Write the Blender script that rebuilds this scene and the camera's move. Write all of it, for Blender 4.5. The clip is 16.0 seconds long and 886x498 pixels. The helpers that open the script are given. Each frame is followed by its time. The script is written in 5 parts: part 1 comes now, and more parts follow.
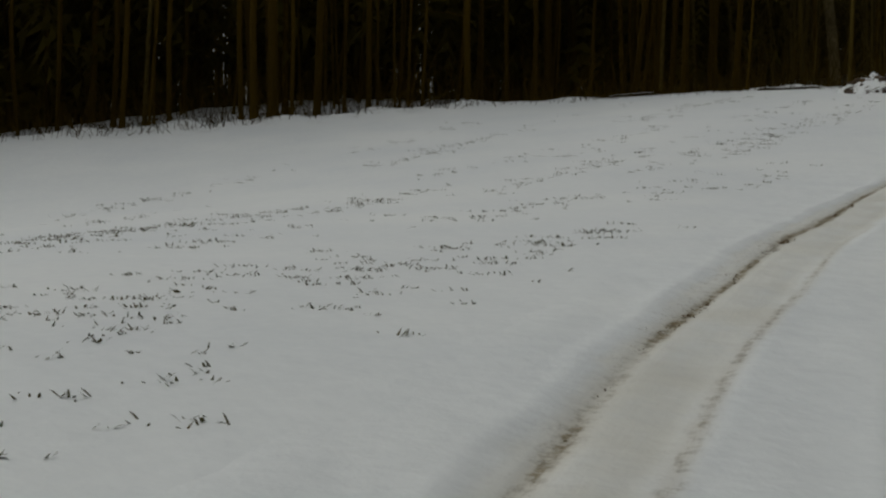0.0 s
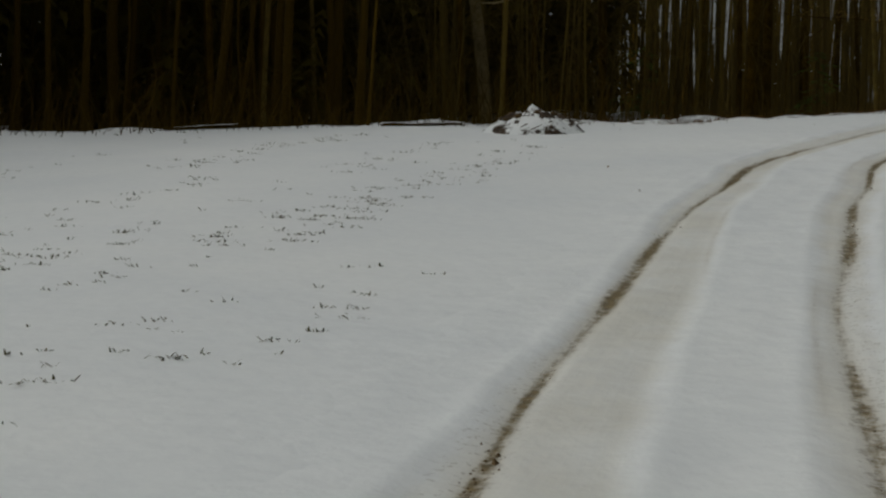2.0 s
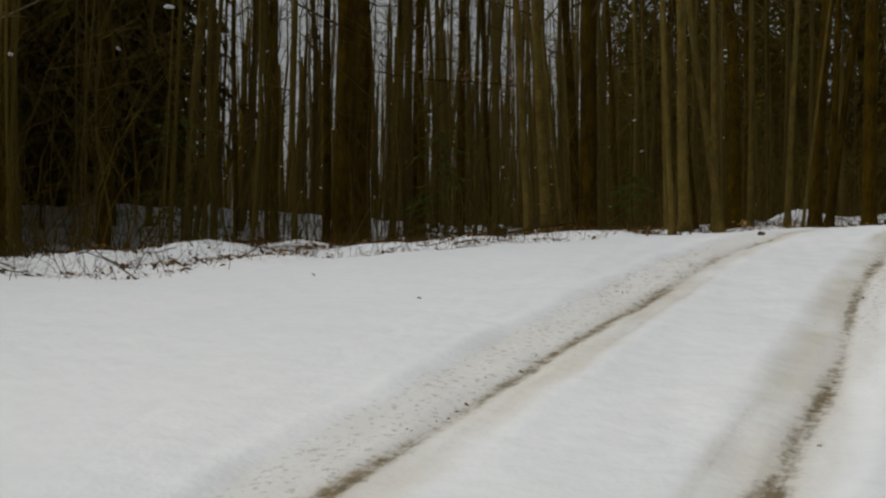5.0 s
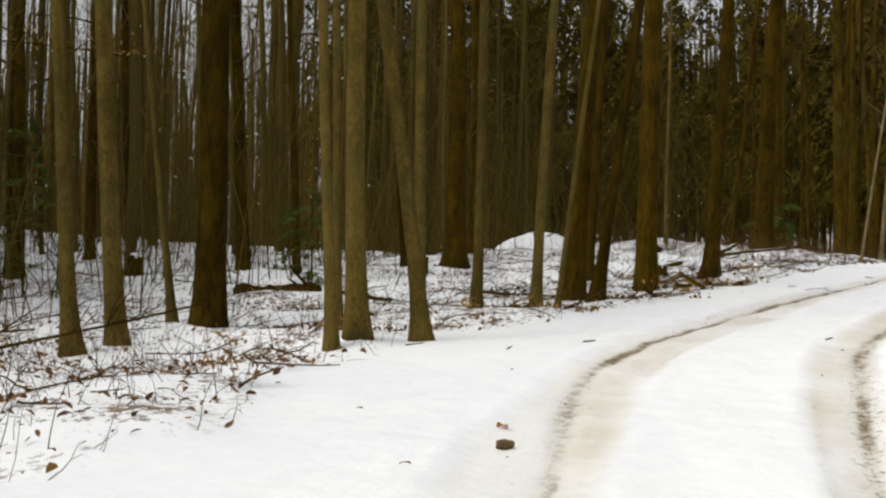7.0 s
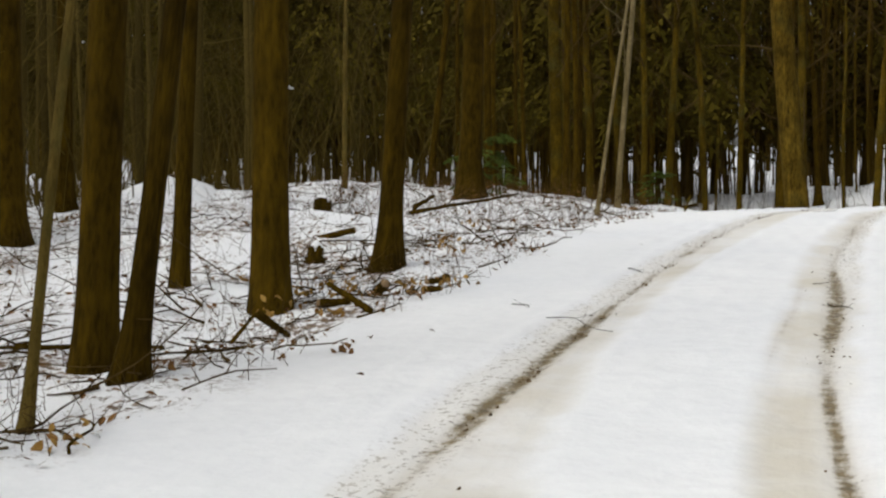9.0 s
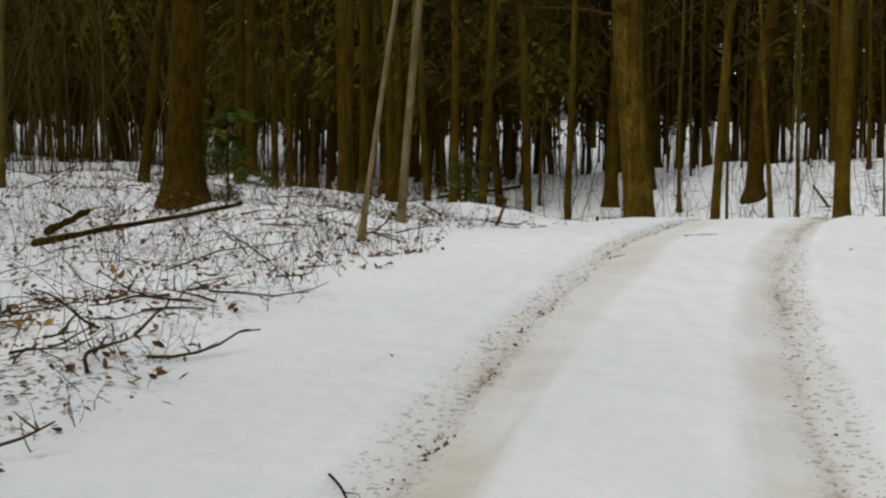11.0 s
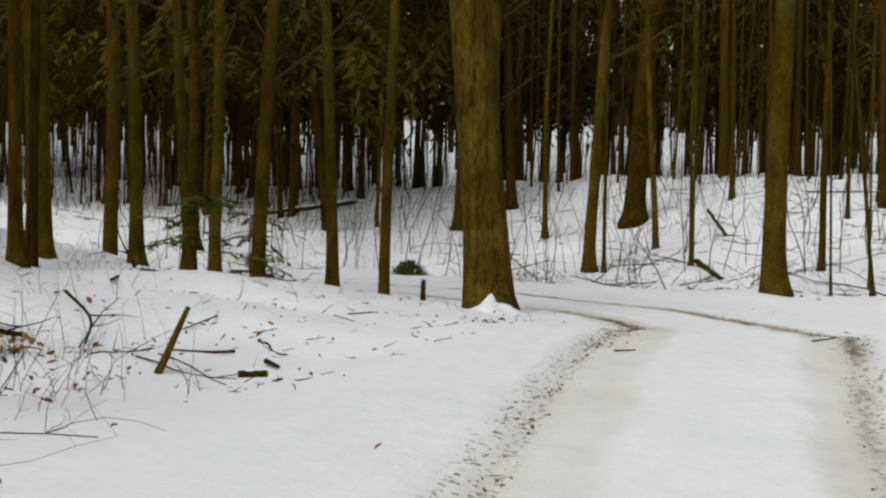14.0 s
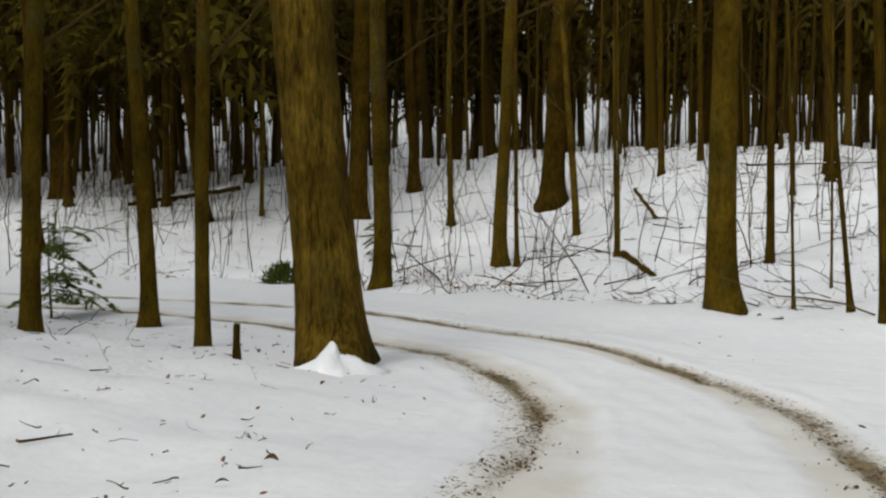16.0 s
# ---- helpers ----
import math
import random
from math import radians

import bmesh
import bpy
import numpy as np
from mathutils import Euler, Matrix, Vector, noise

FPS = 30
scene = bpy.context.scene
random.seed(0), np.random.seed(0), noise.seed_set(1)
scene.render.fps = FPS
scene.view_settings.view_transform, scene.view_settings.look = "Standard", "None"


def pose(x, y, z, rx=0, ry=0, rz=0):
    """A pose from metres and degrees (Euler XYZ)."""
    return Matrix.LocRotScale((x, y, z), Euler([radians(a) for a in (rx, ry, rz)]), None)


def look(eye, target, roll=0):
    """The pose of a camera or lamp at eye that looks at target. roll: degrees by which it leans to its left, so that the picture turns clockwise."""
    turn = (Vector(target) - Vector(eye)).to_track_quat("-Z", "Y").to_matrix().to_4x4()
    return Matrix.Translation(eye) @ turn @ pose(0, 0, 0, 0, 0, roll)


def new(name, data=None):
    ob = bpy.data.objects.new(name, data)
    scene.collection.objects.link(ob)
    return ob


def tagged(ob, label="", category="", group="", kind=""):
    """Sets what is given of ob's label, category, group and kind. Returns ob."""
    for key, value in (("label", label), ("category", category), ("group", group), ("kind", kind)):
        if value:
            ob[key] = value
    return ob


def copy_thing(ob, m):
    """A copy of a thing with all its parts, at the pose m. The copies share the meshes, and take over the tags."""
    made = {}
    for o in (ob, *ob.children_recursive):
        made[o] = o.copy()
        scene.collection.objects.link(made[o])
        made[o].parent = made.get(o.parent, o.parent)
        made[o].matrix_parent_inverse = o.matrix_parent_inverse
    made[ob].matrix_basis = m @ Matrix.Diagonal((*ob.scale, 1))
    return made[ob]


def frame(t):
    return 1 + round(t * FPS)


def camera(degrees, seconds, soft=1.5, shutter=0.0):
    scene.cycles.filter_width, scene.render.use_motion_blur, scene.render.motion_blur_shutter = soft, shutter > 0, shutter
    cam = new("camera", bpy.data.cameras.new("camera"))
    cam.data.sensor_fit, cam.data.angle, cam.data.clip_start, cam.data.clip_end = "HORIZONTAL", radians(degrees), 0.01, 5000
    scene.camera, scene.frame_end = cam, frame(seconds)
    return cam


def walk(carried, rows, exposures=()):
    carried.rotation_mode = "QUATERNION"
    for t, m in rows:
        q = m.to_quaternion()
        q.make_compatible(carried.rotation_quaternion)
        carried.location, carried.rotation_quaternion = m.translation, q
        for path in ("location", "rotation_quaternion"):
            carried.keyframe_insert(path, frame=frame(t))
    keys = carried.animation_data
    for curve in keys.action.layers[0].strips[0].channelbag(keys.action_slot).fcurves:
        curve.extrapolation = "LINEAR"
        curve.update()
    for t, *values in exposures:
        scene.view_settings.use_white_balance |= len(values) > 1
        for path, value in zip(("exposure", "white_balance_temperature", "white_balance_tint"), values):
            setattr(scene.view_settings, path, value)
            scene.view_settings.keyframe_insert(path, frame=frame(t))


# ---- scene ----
cam = camera(38.53, 16.0, soft=2.3)
PATH = [
    (0.0, pose(0.000, -0.000, 1.300, 87.12, -0.65, -0.00)),
    (0.5, pose(0.571, 2.694, 1.468, 87.58, -1.10, -4.12)),
    (1.0, pose(1.337, 5.257, 1.655, 87.97, -1.42, -8.09)),
    (1.5, pose(2.222, 7.626, 1.853, 88.38, -1.52, -11.80)),
    (2.0, pose(3.146, 9.681, 2.035, 88.86, -1.26, -14.98)),
    (2.5, pose(4.104, 11.605, 2.231, 89.38, -0.90, -17.72)),
    (3.0, pose(5.144, 13.704, 2.483, 89.97, -0.74, -20.35)),
    (3.5, pose(6.313, 15.788, 2.755, 90.61, -0.72, -23.07)),
    (4.0, pose(7.603, 17.803, 3.045, 91.28, -0.77, -25.88)),
    (4.5, pose(8.996, 19.740, 3.363, 92.02, -0.75, -28.72)),
    (5.0, pose(10.480, 21.595, 3.716, 92.87, -0.59, -31.45)),
    (5.5, pose(12.046, 23.359, 4.105, 93.82, -0.27, -34.08)),
    (6.0, pose(13.665, 25.019, 4.502, 94.48, 0.01, -36.75)),
    (6.5, pose(15.226, 26.545, 4.877, 93.46, -0.43, -40.07)),
    (7.0, pose(16.761, 27.890, 5.234, 92.22, -0.94, -43.62)),
    (7.5, pose(18.286, 29.067, 5.530, 91.03, -0.69, -46.97)),
    (8.0, pose(19.815, 30.100, 5.758, 90.23, -0.26, -50.13)),
    (8.5, pose(21.424, 31.031, 5.940, 89.35, 0.16, -53.49)),
    (9.0, pose(23.060, 31.859, 6.088, 88.47, 0.40, -56.54)),
    (9.5, pose(24.642, 32.562, 6.211, 87.62, 0.43, -59.39)),
    (10.0, pose(26.268, 33.226, 6.337, 87.01, 0.18, -61.74)),
    (10.5, pose(27.850, 33.822, 6.480, 86.93, -0.09, -63.31)),
    (11.0, pose(29.371, 34.355, 6.613, 87.03, -0.32, -64.36)),
    (11.5, pose(30.835, 34.837, 6.728, 87.06, -0.50, -65.21)),
    (12.0, pose(32.257, 35.279, 6.832, 86.97, -0.66, -66.05)),
    (12.5, pose(33.659, 35.698, 6.930, 86.91, -0.81, -66.92)),
    (13.0, pose(35.068, 36.121, 7.024, 87.00, -0.99, -67.86)),
    (13.5, pose(36.545, 36.536, 7.102, 87.07, -1.18, -69.11)),
    (14.0, pose(38.080, 36.800, 7.210, 87.00, -0.96, -70.42)),
    (14.5, pose(39.553, 37.014, 7.306, 86.79, -0.57, -71.69)),
    (15.0, pose(40.813, 37.190, 7.373, 86.45, -0.15, -72.78)),
    (15.5, pose(41.873, 37.342, 7.418, 86.07, 0.08, -73.47)),
    (16.0, pose(42.877, 37.465, 7.466, 85.71, 0.44, -73.67)),
]
EXPOSURES = [(0.0, -0.95, 6480, 4), (2.0, -0.90, 6480, 4), (3.0, -0.74, 6460, 5), (4.5, -0.4, 6450, 7), (5.3, -0.04, 6500, 8), (5.6, 0.2, 6520, 8), (6.0, 0.82, 6550, 9),
             (7.0, 0.70, 6550, 9), (7.5, 0.84, 6500, 9), (8.0, 0.62, 6480, 9), (8.5, 0.7, 6450, 9), (9.0, 0.62, 6470, 9), (9.5, 0.30, 6460, 8), (10.0, 0.20, 6450, 8),
             (12.5, 0.31, 6410, 8), (14.0, 0.33, 6420, 8), (16.0, 0.31, 6420, 8)]
walk(cam, PATH, EXPOSURES)

# ---- overcast winter sky and one very wide, weak sun ----
world = bpy.data.worlds.new("overcast_sky")
scene.world = world
world.use_nodes = True
wn, wl = world.node_tree.nodes, world.node_tree.links
sky = wn.new("ShaderNodeTexSky")
sky.sky_type, sky.sun_disc = "NISHITA", False
sky.sun_elevation, sky.sun_rotation = radians(38), radians(291)
sky.air_density, sky.dust_density, sky.ozone_density = 1.6, 6.0, 1.0
grey = wn.new("ShaderNodeHueSaturation")
grey.inputs["Saturation"].default_value = 0.18
wl.new(sky.outputs["Color"], grey.inputs["Color"])
wl.new(grey.outputs["Color"], wn["Background"].inputs["Color"])
wn["Background"].inputs["Strength"].default_value = 0.11

sun = new("sun", bpy.data.lights.new("sun", "SUN"))
sun.data.energy, sun.data.angle, sun.data.color = 0.6, radians(40), (1.0, 0.97, 0.92)
sun.matrix_world = look((0, 0, 50), (26, -10, 0))


# ---- materials ----
def mat(name, rough=0.8):
    m = bpy.data.materials.new(name)
    m.use_nodes = True
    n, l = m.node_tree.nodes, m.node_tree.links
    b = n["Principled BSDF"]
    b.inputs["Roughness"].default_value = rough
    b.inputs["Specular IOR Level"].default_value = 0.25
    return m, n, l, b


def nz(n, l, scale, detail=4, rough=0.55, coord="Object", squash=None):
    tc = n.new("ShaderNodeTexCoord")
    t = n.new("ShaderNodeTexNoise")
    t.inputs["Scale"].default_value, t.inputs["Detail"].default_value, t.inputs["Roughness"].default_value = scale, detail, rough
    if squash:
        mp = n.new("ShaderNodeMapping")
        mp.inputs["Scale"].default_value = squash
        l.new(tc.outputs[coord], mp.inputs["Vector"])
        l.new(mp.outputs["Vector"], t.inputs["Vector"])
    else:
        l.new(tc.outputs[coord], t.inputs["Vector"])
    return t.outputs["Fac"]


def ramp(n, l, fac, lo, hi, a=(0, 0, 0), b=(1, 1, 1)):
    r = n.new("ShaderNodeValToRGB")
    e = r.color_ramp.elements
    e[0].position, e[1].position = lo, hi
    e[0].color, e[1].color = (*a, 1), (*b, 1)
    l.new(fac, r.inputs["Fac"])
    return r.outputs["Color"]


def mix(n, l, fac, a, b, mode="MIX"):
    x = n.new("ShaderNodeMix")
    x.data_type, x.blend_type = "RGBA", mode
    for sock, v in ((x.inputs[0], fac), (x.inputs[6], a), (x.inputs[7], b)):
        if isinstance(v, bpy.types.NodeSocket):
            l.new(v, sock)
        elif isinstance(v, tuple):
            sock.default_value = (*v, 1)
        else:
            sock.default_value = v
    return x.outputs[2]


def calc(n, l, op, a, b=0.0):
    x = n.new("ShaderNodeMath")
    x.operation = op
    for sock, v in ((x.inputs[0], a), (x.inputs[1], b)):
        if isinstance(v, bpy.types.NodeSocket):
            l.new(v, sock)
        else:
            sock.default_value = v
    return x.outputs[0]


def attr(n, name):
    a = n.new("ShaderNodeAttribute")
    a.attribute_name = name
    return a.outputs["Fac"]


def bump(n, l, bsdf, height, strength, dist):
    b = n.new("ShaderNodeBump")
    b.inputs["Strength"].default_value, b.inputs["Distance"].default_value = strength, dist
    l.new(height, b.inputs["Height"])
    l.new(b.outputs["Normal"], bsdf.inputs["Normal"])


def snow_nodes(n, l):
    big = nz(n, l, 0.35, 3)
    fine = nz(n, l, 9.0, 5)
    a = ramp(n, l, big, 0.3, 0.7, (0.78, 0.80, 0.82), (0.86, 0.87, 0.87))
    return mix(n, l, 0.12, a, ramp(n, l, fine, 0.3, 0.7, (0.6, 0.62, 0.64), (0.9, 0.9, 0.9)))


def make_ground():
    m, n, l, b = mat("snowy_ground", 0.75)
    snow = snow_nodes(n, l)
    duff = ramp(n, l, nz(n, l, 14.0, 6), 0.3, 0.7, (0.045, 0.027, 0.012), (0.21, 0.125, 0.055))
    patch = calc(n, l, "ADD", calc(n, l, "MULTIPLY", nz(n, l, 1.1, 5, 0.62), 0.42), calc(n, l, "MULTIPLY", nz(n, l, 17.0, 5, 0.7), 0.58))
    shown = calc(n, l, "MULTIPLY", ramp(n, l, patch, 0.53, 0.57), attr(n, "litter"))
    l.new(mix(n, l, shown, snow, duff), b.inputs["Base Color"])
    h = calc(n, l, "ADD", calc(n, l, "ADD", nz(n, l, 2.2, 4, 0.45), calc(n, l, "MULTIPLY", nz(n, l, 6.5, 3, 0.5), 0.35)), calc(n, l, "MULTIPLY", nz(n, l, 30.0, 2), 0.04))
    bump(n, l, b, h, 0.4, 0.06)
    return m


def make_road():
    m, n, l, b = mat("rutted_snow", 0.7)
    snow = snow_nodes(n, l)
    vec = n.new("ShaderNodeCombineXYZ")
    l.new(calc(n, l, "MULTIPLY", attr(n, "along"), 0.45), vec.inputs[0])
    l.new(calc(n, l, "MULTIPLY", attr(n, "across"), 6.0), vec.inputs[1])
    tracks = n.new("ShaderNodeTexNoise")
    tracks.inputs["Scale"].default_value, tracks.inputs["Detail"].default_value, tracks.inputs["Roughness"].default_value = 1.0, 5, 0.6
    l.new(vec.outputs[0], tracks.inputs["Vector"])
    streak = calc(n, l, "ADD", calc(n, l, "MULTIPLY", nz(n, l, 2.2, 6, 0.7), 0.6), calc(n, l, "MULTIPLY", tracks.outputs["Fac"], 0.4))
    slush = ramp(n, l, streak, 0.3, 0.72, (0.66, 0.648, 0.60), (0.82, 0.815, 0.79))
    mud = ramp(n, l, nz(n, l, 14.0, 5), 0.3, 0.7, (0.065, 0.043, 0.013), (0.21, 0.148, 0.055))
    band = attr(n, "band")
    wet = calc(n, l, "MULTIPLY", band, ramp(n, l, calc(n, l, "ADD", streak, calc(n, l, "MULTIPLY", band, 0.3)), 0.5, 0.85))
    c = mix(n, l, wet, snow, slush)
    stain = calc(n, l, "MULTIPLY", attr(n, "inner"), ramp(n, l, nz(n, l, 0.9, 5, 0.6), 0.38, 0.62))
    c = mix(n, l, calc(n, l, "MULTIPLY", stain, 0.75), c, (0.58, 0.535, 0.43))
    line = attr(n, "line")
    smear = n.new("ShaderNodeCombineXYZ")
    l.new(calc(n, l, "MULTIPLY", attr(n, "along"), 3.0), smear.inputs[0])
    l.new(calc(n, l, "MULTIPLY", attr(n, "across"), 16.0), smear.inputs[1])
    torn = n.new("ShaderNodeTexNoise")
    torn.inputs["Scale"].default_value, torn.inputs["Detail"].default_value, torn.inputs["Roughness"].default_value = 1.0, 6, 0.7
    l.new(smear.outputs[0], torn.inputs["Vector"])
    both = calc(n, l, "ADD", calc(n, l, "MULTIPLY", torn.outputs["Fac"], 0.42), calc(n, l, "MULTIPLY", nz(n, l, 13.0, 6, 0.72), 0.58))
    frag = calc(n, l, "ADD", both, calc(n, l, "MULTIPLY", line, 0.24))
    brk = ramp(n, l, frag, 0.58, 0.74)
    c = mix(n, l, calc(n, l, "MULTIPLY", calc(n, l, "MINIMUM", line, 0.7), 0.7), c, (0.40, 0.34, 0.24))
    c = mix(n, l, calc(n, l, "MULTIPLY", brk, calc(n, l, "MINIMUM", calc(n, l, "MULTIPLY", line, 1.5), 0.9)), c, mud)
    crumb = ramp(n, l, nz(n, l, 26.0, 4, 0.65), 0.57, 0.61)
    c = mix(n, l, calc(n, l, "MULTIPLY", crumb, attr(n, "crumbs")), c, mud)
    l.new(c, b.inputs["Base Color"])
    h = calc(n, l, "ADD", nz(n, l, 4.0, 4, 0.55), calc(n, l, "MULTIPLY", nz(n, l, 45.0, 3), 0.08))
    h = calc(n, l, "ADD", h, calc(n, l, "MULTIPLY", calc(n, l, "MULTIPLY", tracks.outputs["Fac"], band), 0.35))
    bump(n, l, b, h, 0.45, 0.04)
    return m


def make_bark(name, dark, light, scale=7.0, green=0.0, stretch=0.16):
    m, n, l, b = mat(name, 0.95)
    b.inputs["Specular IOR Level"].default_value = 0.04
    ridge = calc(n, l, "ADD", calc(n, l, "MULTIPLY", nz(n, l, scale, 6, 0.65, squash=(1, 1, stretch)), 0.5), calc(n, l, "MULTIPLY", nz(n, l, scale * 4, 4, 0.6, squash=(1, 1, stretch * 1.4)), 0.5))
    blot = nz(n, l, 1.3, 4)
    c = ramp(n, l, ridge, 0.38, 0.62, dark, light)
    c = mix(n, l, ramp(n, l, blot, 0.42, 0.75), c, tuple(0.6 * v for v in dark))
    if green:
        c = mix(n, l, calc(n, l, "MULTIPLY", ramp(n, l, nz(n, l, 2.2, 4), 0.5, 0.7), green), c, (0.05, 0.06, 0.02))
    info = n.new("ShaderNodeObjectInfo")
    v = calc(n, l, "ADD", calc(n, l, "MULTIPLY", info.outputs["Random"], 0.5), 0.75)
    g = n.new("ShaderNodeCombineColor")
    for k in ("Red", "Green", "Blue"):
        l.new(v, g.inputs[k])
    l.new(mix(n, l, 1.0, c, g.outputs["Color"], "MULTIPLY"), b.inputs["Base Color"])
    bump(n, l, b, ridge, 0.8, 0.03)
    return m


def plain(name, a, b_, scale=12.0, rough=0.8):
    m, n, l, b = mat(name, rough)
    c = ramp(n, l, nz(n, l, scale, 5, 0.6), 0.3, 0.7, a, b_)
    l.new(c, b.inputs["Base Color"])
    bump(n, l, b, nz(n, l, scale * 2, 4), 0.4, 0.01)
    return m


def island(name, cols, rough=0.85):
    """A material whose colour differs from piece to piece of one joined mesh."""
    m, n, l, b = mat(name, rough)
    b.inputs["Specular IOR Level"].default_value = 0.03
    geo = n.new("ShaderNodeNewGeometry")
    r = n.new("ShaderNodeValToRGB")
    e = r.color_ramp.elements
    while len(e) < len(cols):
        e.new(0.5)
    for i, c in enumerate(cols):
        e[i].position, e[i].color = i / (len(cols) - 1), (*c, 1)
    l.new(geo.outputs["Random Per Island"], r.inputs["Fac"])
    l.new(mix(n, l, 0.35, r.outputs["Color"], ramp(n, l, nz(n, l, 30.0, 4), 0.3, 0.7, cols[0], cols[-1])), b.inputs["Base Color"])
    return m


M_GROUND, M_ROAD = make_ground(), make_road()
M_DARK = make_bark("dark_bark", (0.021, 0.0122, 0.0009), (0.074, 0.0435, 0.0032))
M_MID = make_bark("brown_bark", (0.033, 0.0202, 0.0014), (0.104, 0.065, 0.0058), 8.0, 0.35, 0.3)
M_LIGHT = make_bark("olive_bark", (0.066, 0.045, 0.010), (0.15, 0.104, 0.025), 7.0, 0.4, 0.5)
M_PALE = make_bark("pale_bark", (0.12, 0.090, 0.038), (0.25, 0.195, 0.098), 5.0, 0.0, 0.6)
M_TWIG = island("twigs", [(0.018, 0.011, 0.004), (0.05, 0.031, 0.010), (0.10, 0.064, 0.020)])
M_LEAF = island("dead_leaves", [(0.05, 0.024, 0.010), (0.16, 0.075, 0.024), (0.30, 0.16, 0.05), (0.10, 0.05, 0.02)])
M_DEAD = island("brown_leaf", [(0.05, 0.024, 0.010), (0.13, 0.065, 0.024), (0.22, 0.12, 0.045)])
M_REED = island("brown_twigs", [(0.05, 0.025, 0.010), (0.11, 0.058, 0.024), (0.17, 0.10, 0.045)])
# brown-black needle colour carries the shade of the deep canopy
M_SHADED_NEEDLE = island("shaded_needles", [(0.030, 0.021, 0.002), (0.046, 0.033, 0.003), (0.060, 0.048, 0.006)])
M_FAR = island("far_bark", [(0.026, 0.015, 0.0012), (0.050, 0.030, 0.003), (0.085, 0.052, 0.006)])
M_HILL = island("hill_bark", [(0.021, 0.0125, 0.0012), (0.042, 0.025, 0.0025), (0.078, 0.048, 0.005)])
# two lighter far barks: the haze between the trunks is mixed into their brown
M_FAR_HAZE = island("hazy_far_bark", [(0.034, 0.024, 0.006), (0.073, 0.051, 0.012), (0.13, 0.092, 0.023)])
M_CORNER_HAZE = island("hazy_corner_bark", [(0.034, 0.0235, 0.0045), (0.076, 0.053, 0.010), (0.14, 0.098, 0.021)])
M_STUBBLE = island("stubble", [(0.03, 0.038, 0.014), (0.07, 0.075, 0.03), (0.13, 0.095, 0.045)])
M_SNOW = plain("fresh_snow", (0.76, 0.78, 0.80), (0.87, 0.87, 0.87), 6.0)
def make_patchy():
    m, n, l, b = mat("snow_over_earth", 0.85)
    soil = ramp(n, l, nz(n, l, 12.0, 5), 0.3, 0.7, (0.018, 0.012, 0.007), (0.08, 0.05, 0.028))
    fac = calc(n, l, "ADD", calc(n, l, "MULTIPLY", nz(n, l, 2.4, 5, 0.6), 0.7), calc(n, l, "MULTIPLY", nz(n, l, 11.0, 4, 0.6), 0.3))
    l.new(mix(n, l, ramp(n, l, fac, 0.48, 0.52), snow_nodes(n, l), soil), b.inputs["Base Color"])
    bump(n, l, b, nz(n, l, 9.0, 5), 0.6, 0.05)
    return m


M_PATCHY = make_patchy()
M_CUT = plain("cut_wood", (0.16, 0.10, 0.05), (0.34, 0.23, 0.12), 18.0)
M_SOIL = plain("dark_soil", (0.036, 0.022, 0.008), (0.16, 0.10, 0.042), 10.0)


# ---- lie of the land: a tilted plane with low swells ----
PLANE = (2.588, 2.519, 1.096)
SWELL = 8.5
SWELLS = {
    -16: {-6: -1.826, 6: -0.006, 18: -1.765, 30: 0.341, 42: 0.028},
    -4: {-6: -0.488, 6: -0.236, 18: -0.724, 30: -0.642, 42: 1.033, 54: 1.029},
    8: {-6: -2.112, 6: -1.253, 18: -0.277, 30: -0.027, 42: 0.243, 54: -0.376},
    20: {-6: -0.533, 18: -1.18, 30: 0.771, 42: -0.312, 54: -0.117, 66: 1.965},
    32: {6: 0.449, 18: 0.681, 30: -0.039, 42: 0.343, 54: 0.31, 66: 0.66},
    44: {18: 1.126, 30: 0.527, 42: -0.092, 54: 1.491, 66: 0.249},
    56: {18: -1.136, 30: 0.917, 42: -0.853, 54: 0.732, 66: -0.711},
    68: {30: 0.102, 42: -1.581, 54: -1.468, 66: 0.812},
    80: {30: -0.273, 42: 1.039, 54: -0.35, 66: -0.293},
    92: {30: 0.528, 42: -0.224},
    104: {30: 0.243, 42: -0.343, 66: -0.684},
}


def land(x, y):
    x, y = np.asarray(x, float), np.asarray(y, float)
    xc, yc = np.clip(x, -60, 150), np.clip(y, -60, 130)
    z = PLANE[0] + PLANE[1] * xc / 50 + PLANE[2] * yc / 50
    for a, col in SWELLS.items():
        for b, w in col.items():
            z = z + w * np.exp(-((x - a) ** 2 + (y - b) ** 2) / (2 * SWELL ** 2))
    return z


def far_rise(x):
    """The wooded slope that goes on rising past the bend."""
    return 2.9 * float(sm(x, 88, 132)) if np.ndim(x) == 0 else 2.9 * sm(x, 88, 132)


def bend_cut(x, y, s, d, z):
    """Past the crest the lane is cut into the slope and sinks gently round the bend."""
    bed = np.interp(s, (74, 76, 77.5, 79, 80.5, 82, 84, 87, 90, 95, 102, 120), (6.28, 6.17, 6.01, 5.88, 5.77, 5.69, 5.62, 5.55, 5.47, 5.37, 5.28, 5.2))
    return z + (bed - z) * sm(s, 74.5, 77.5) * (1 - sm(d, 1.6, 3.4)) * sm(d, -6.0, -2.6)


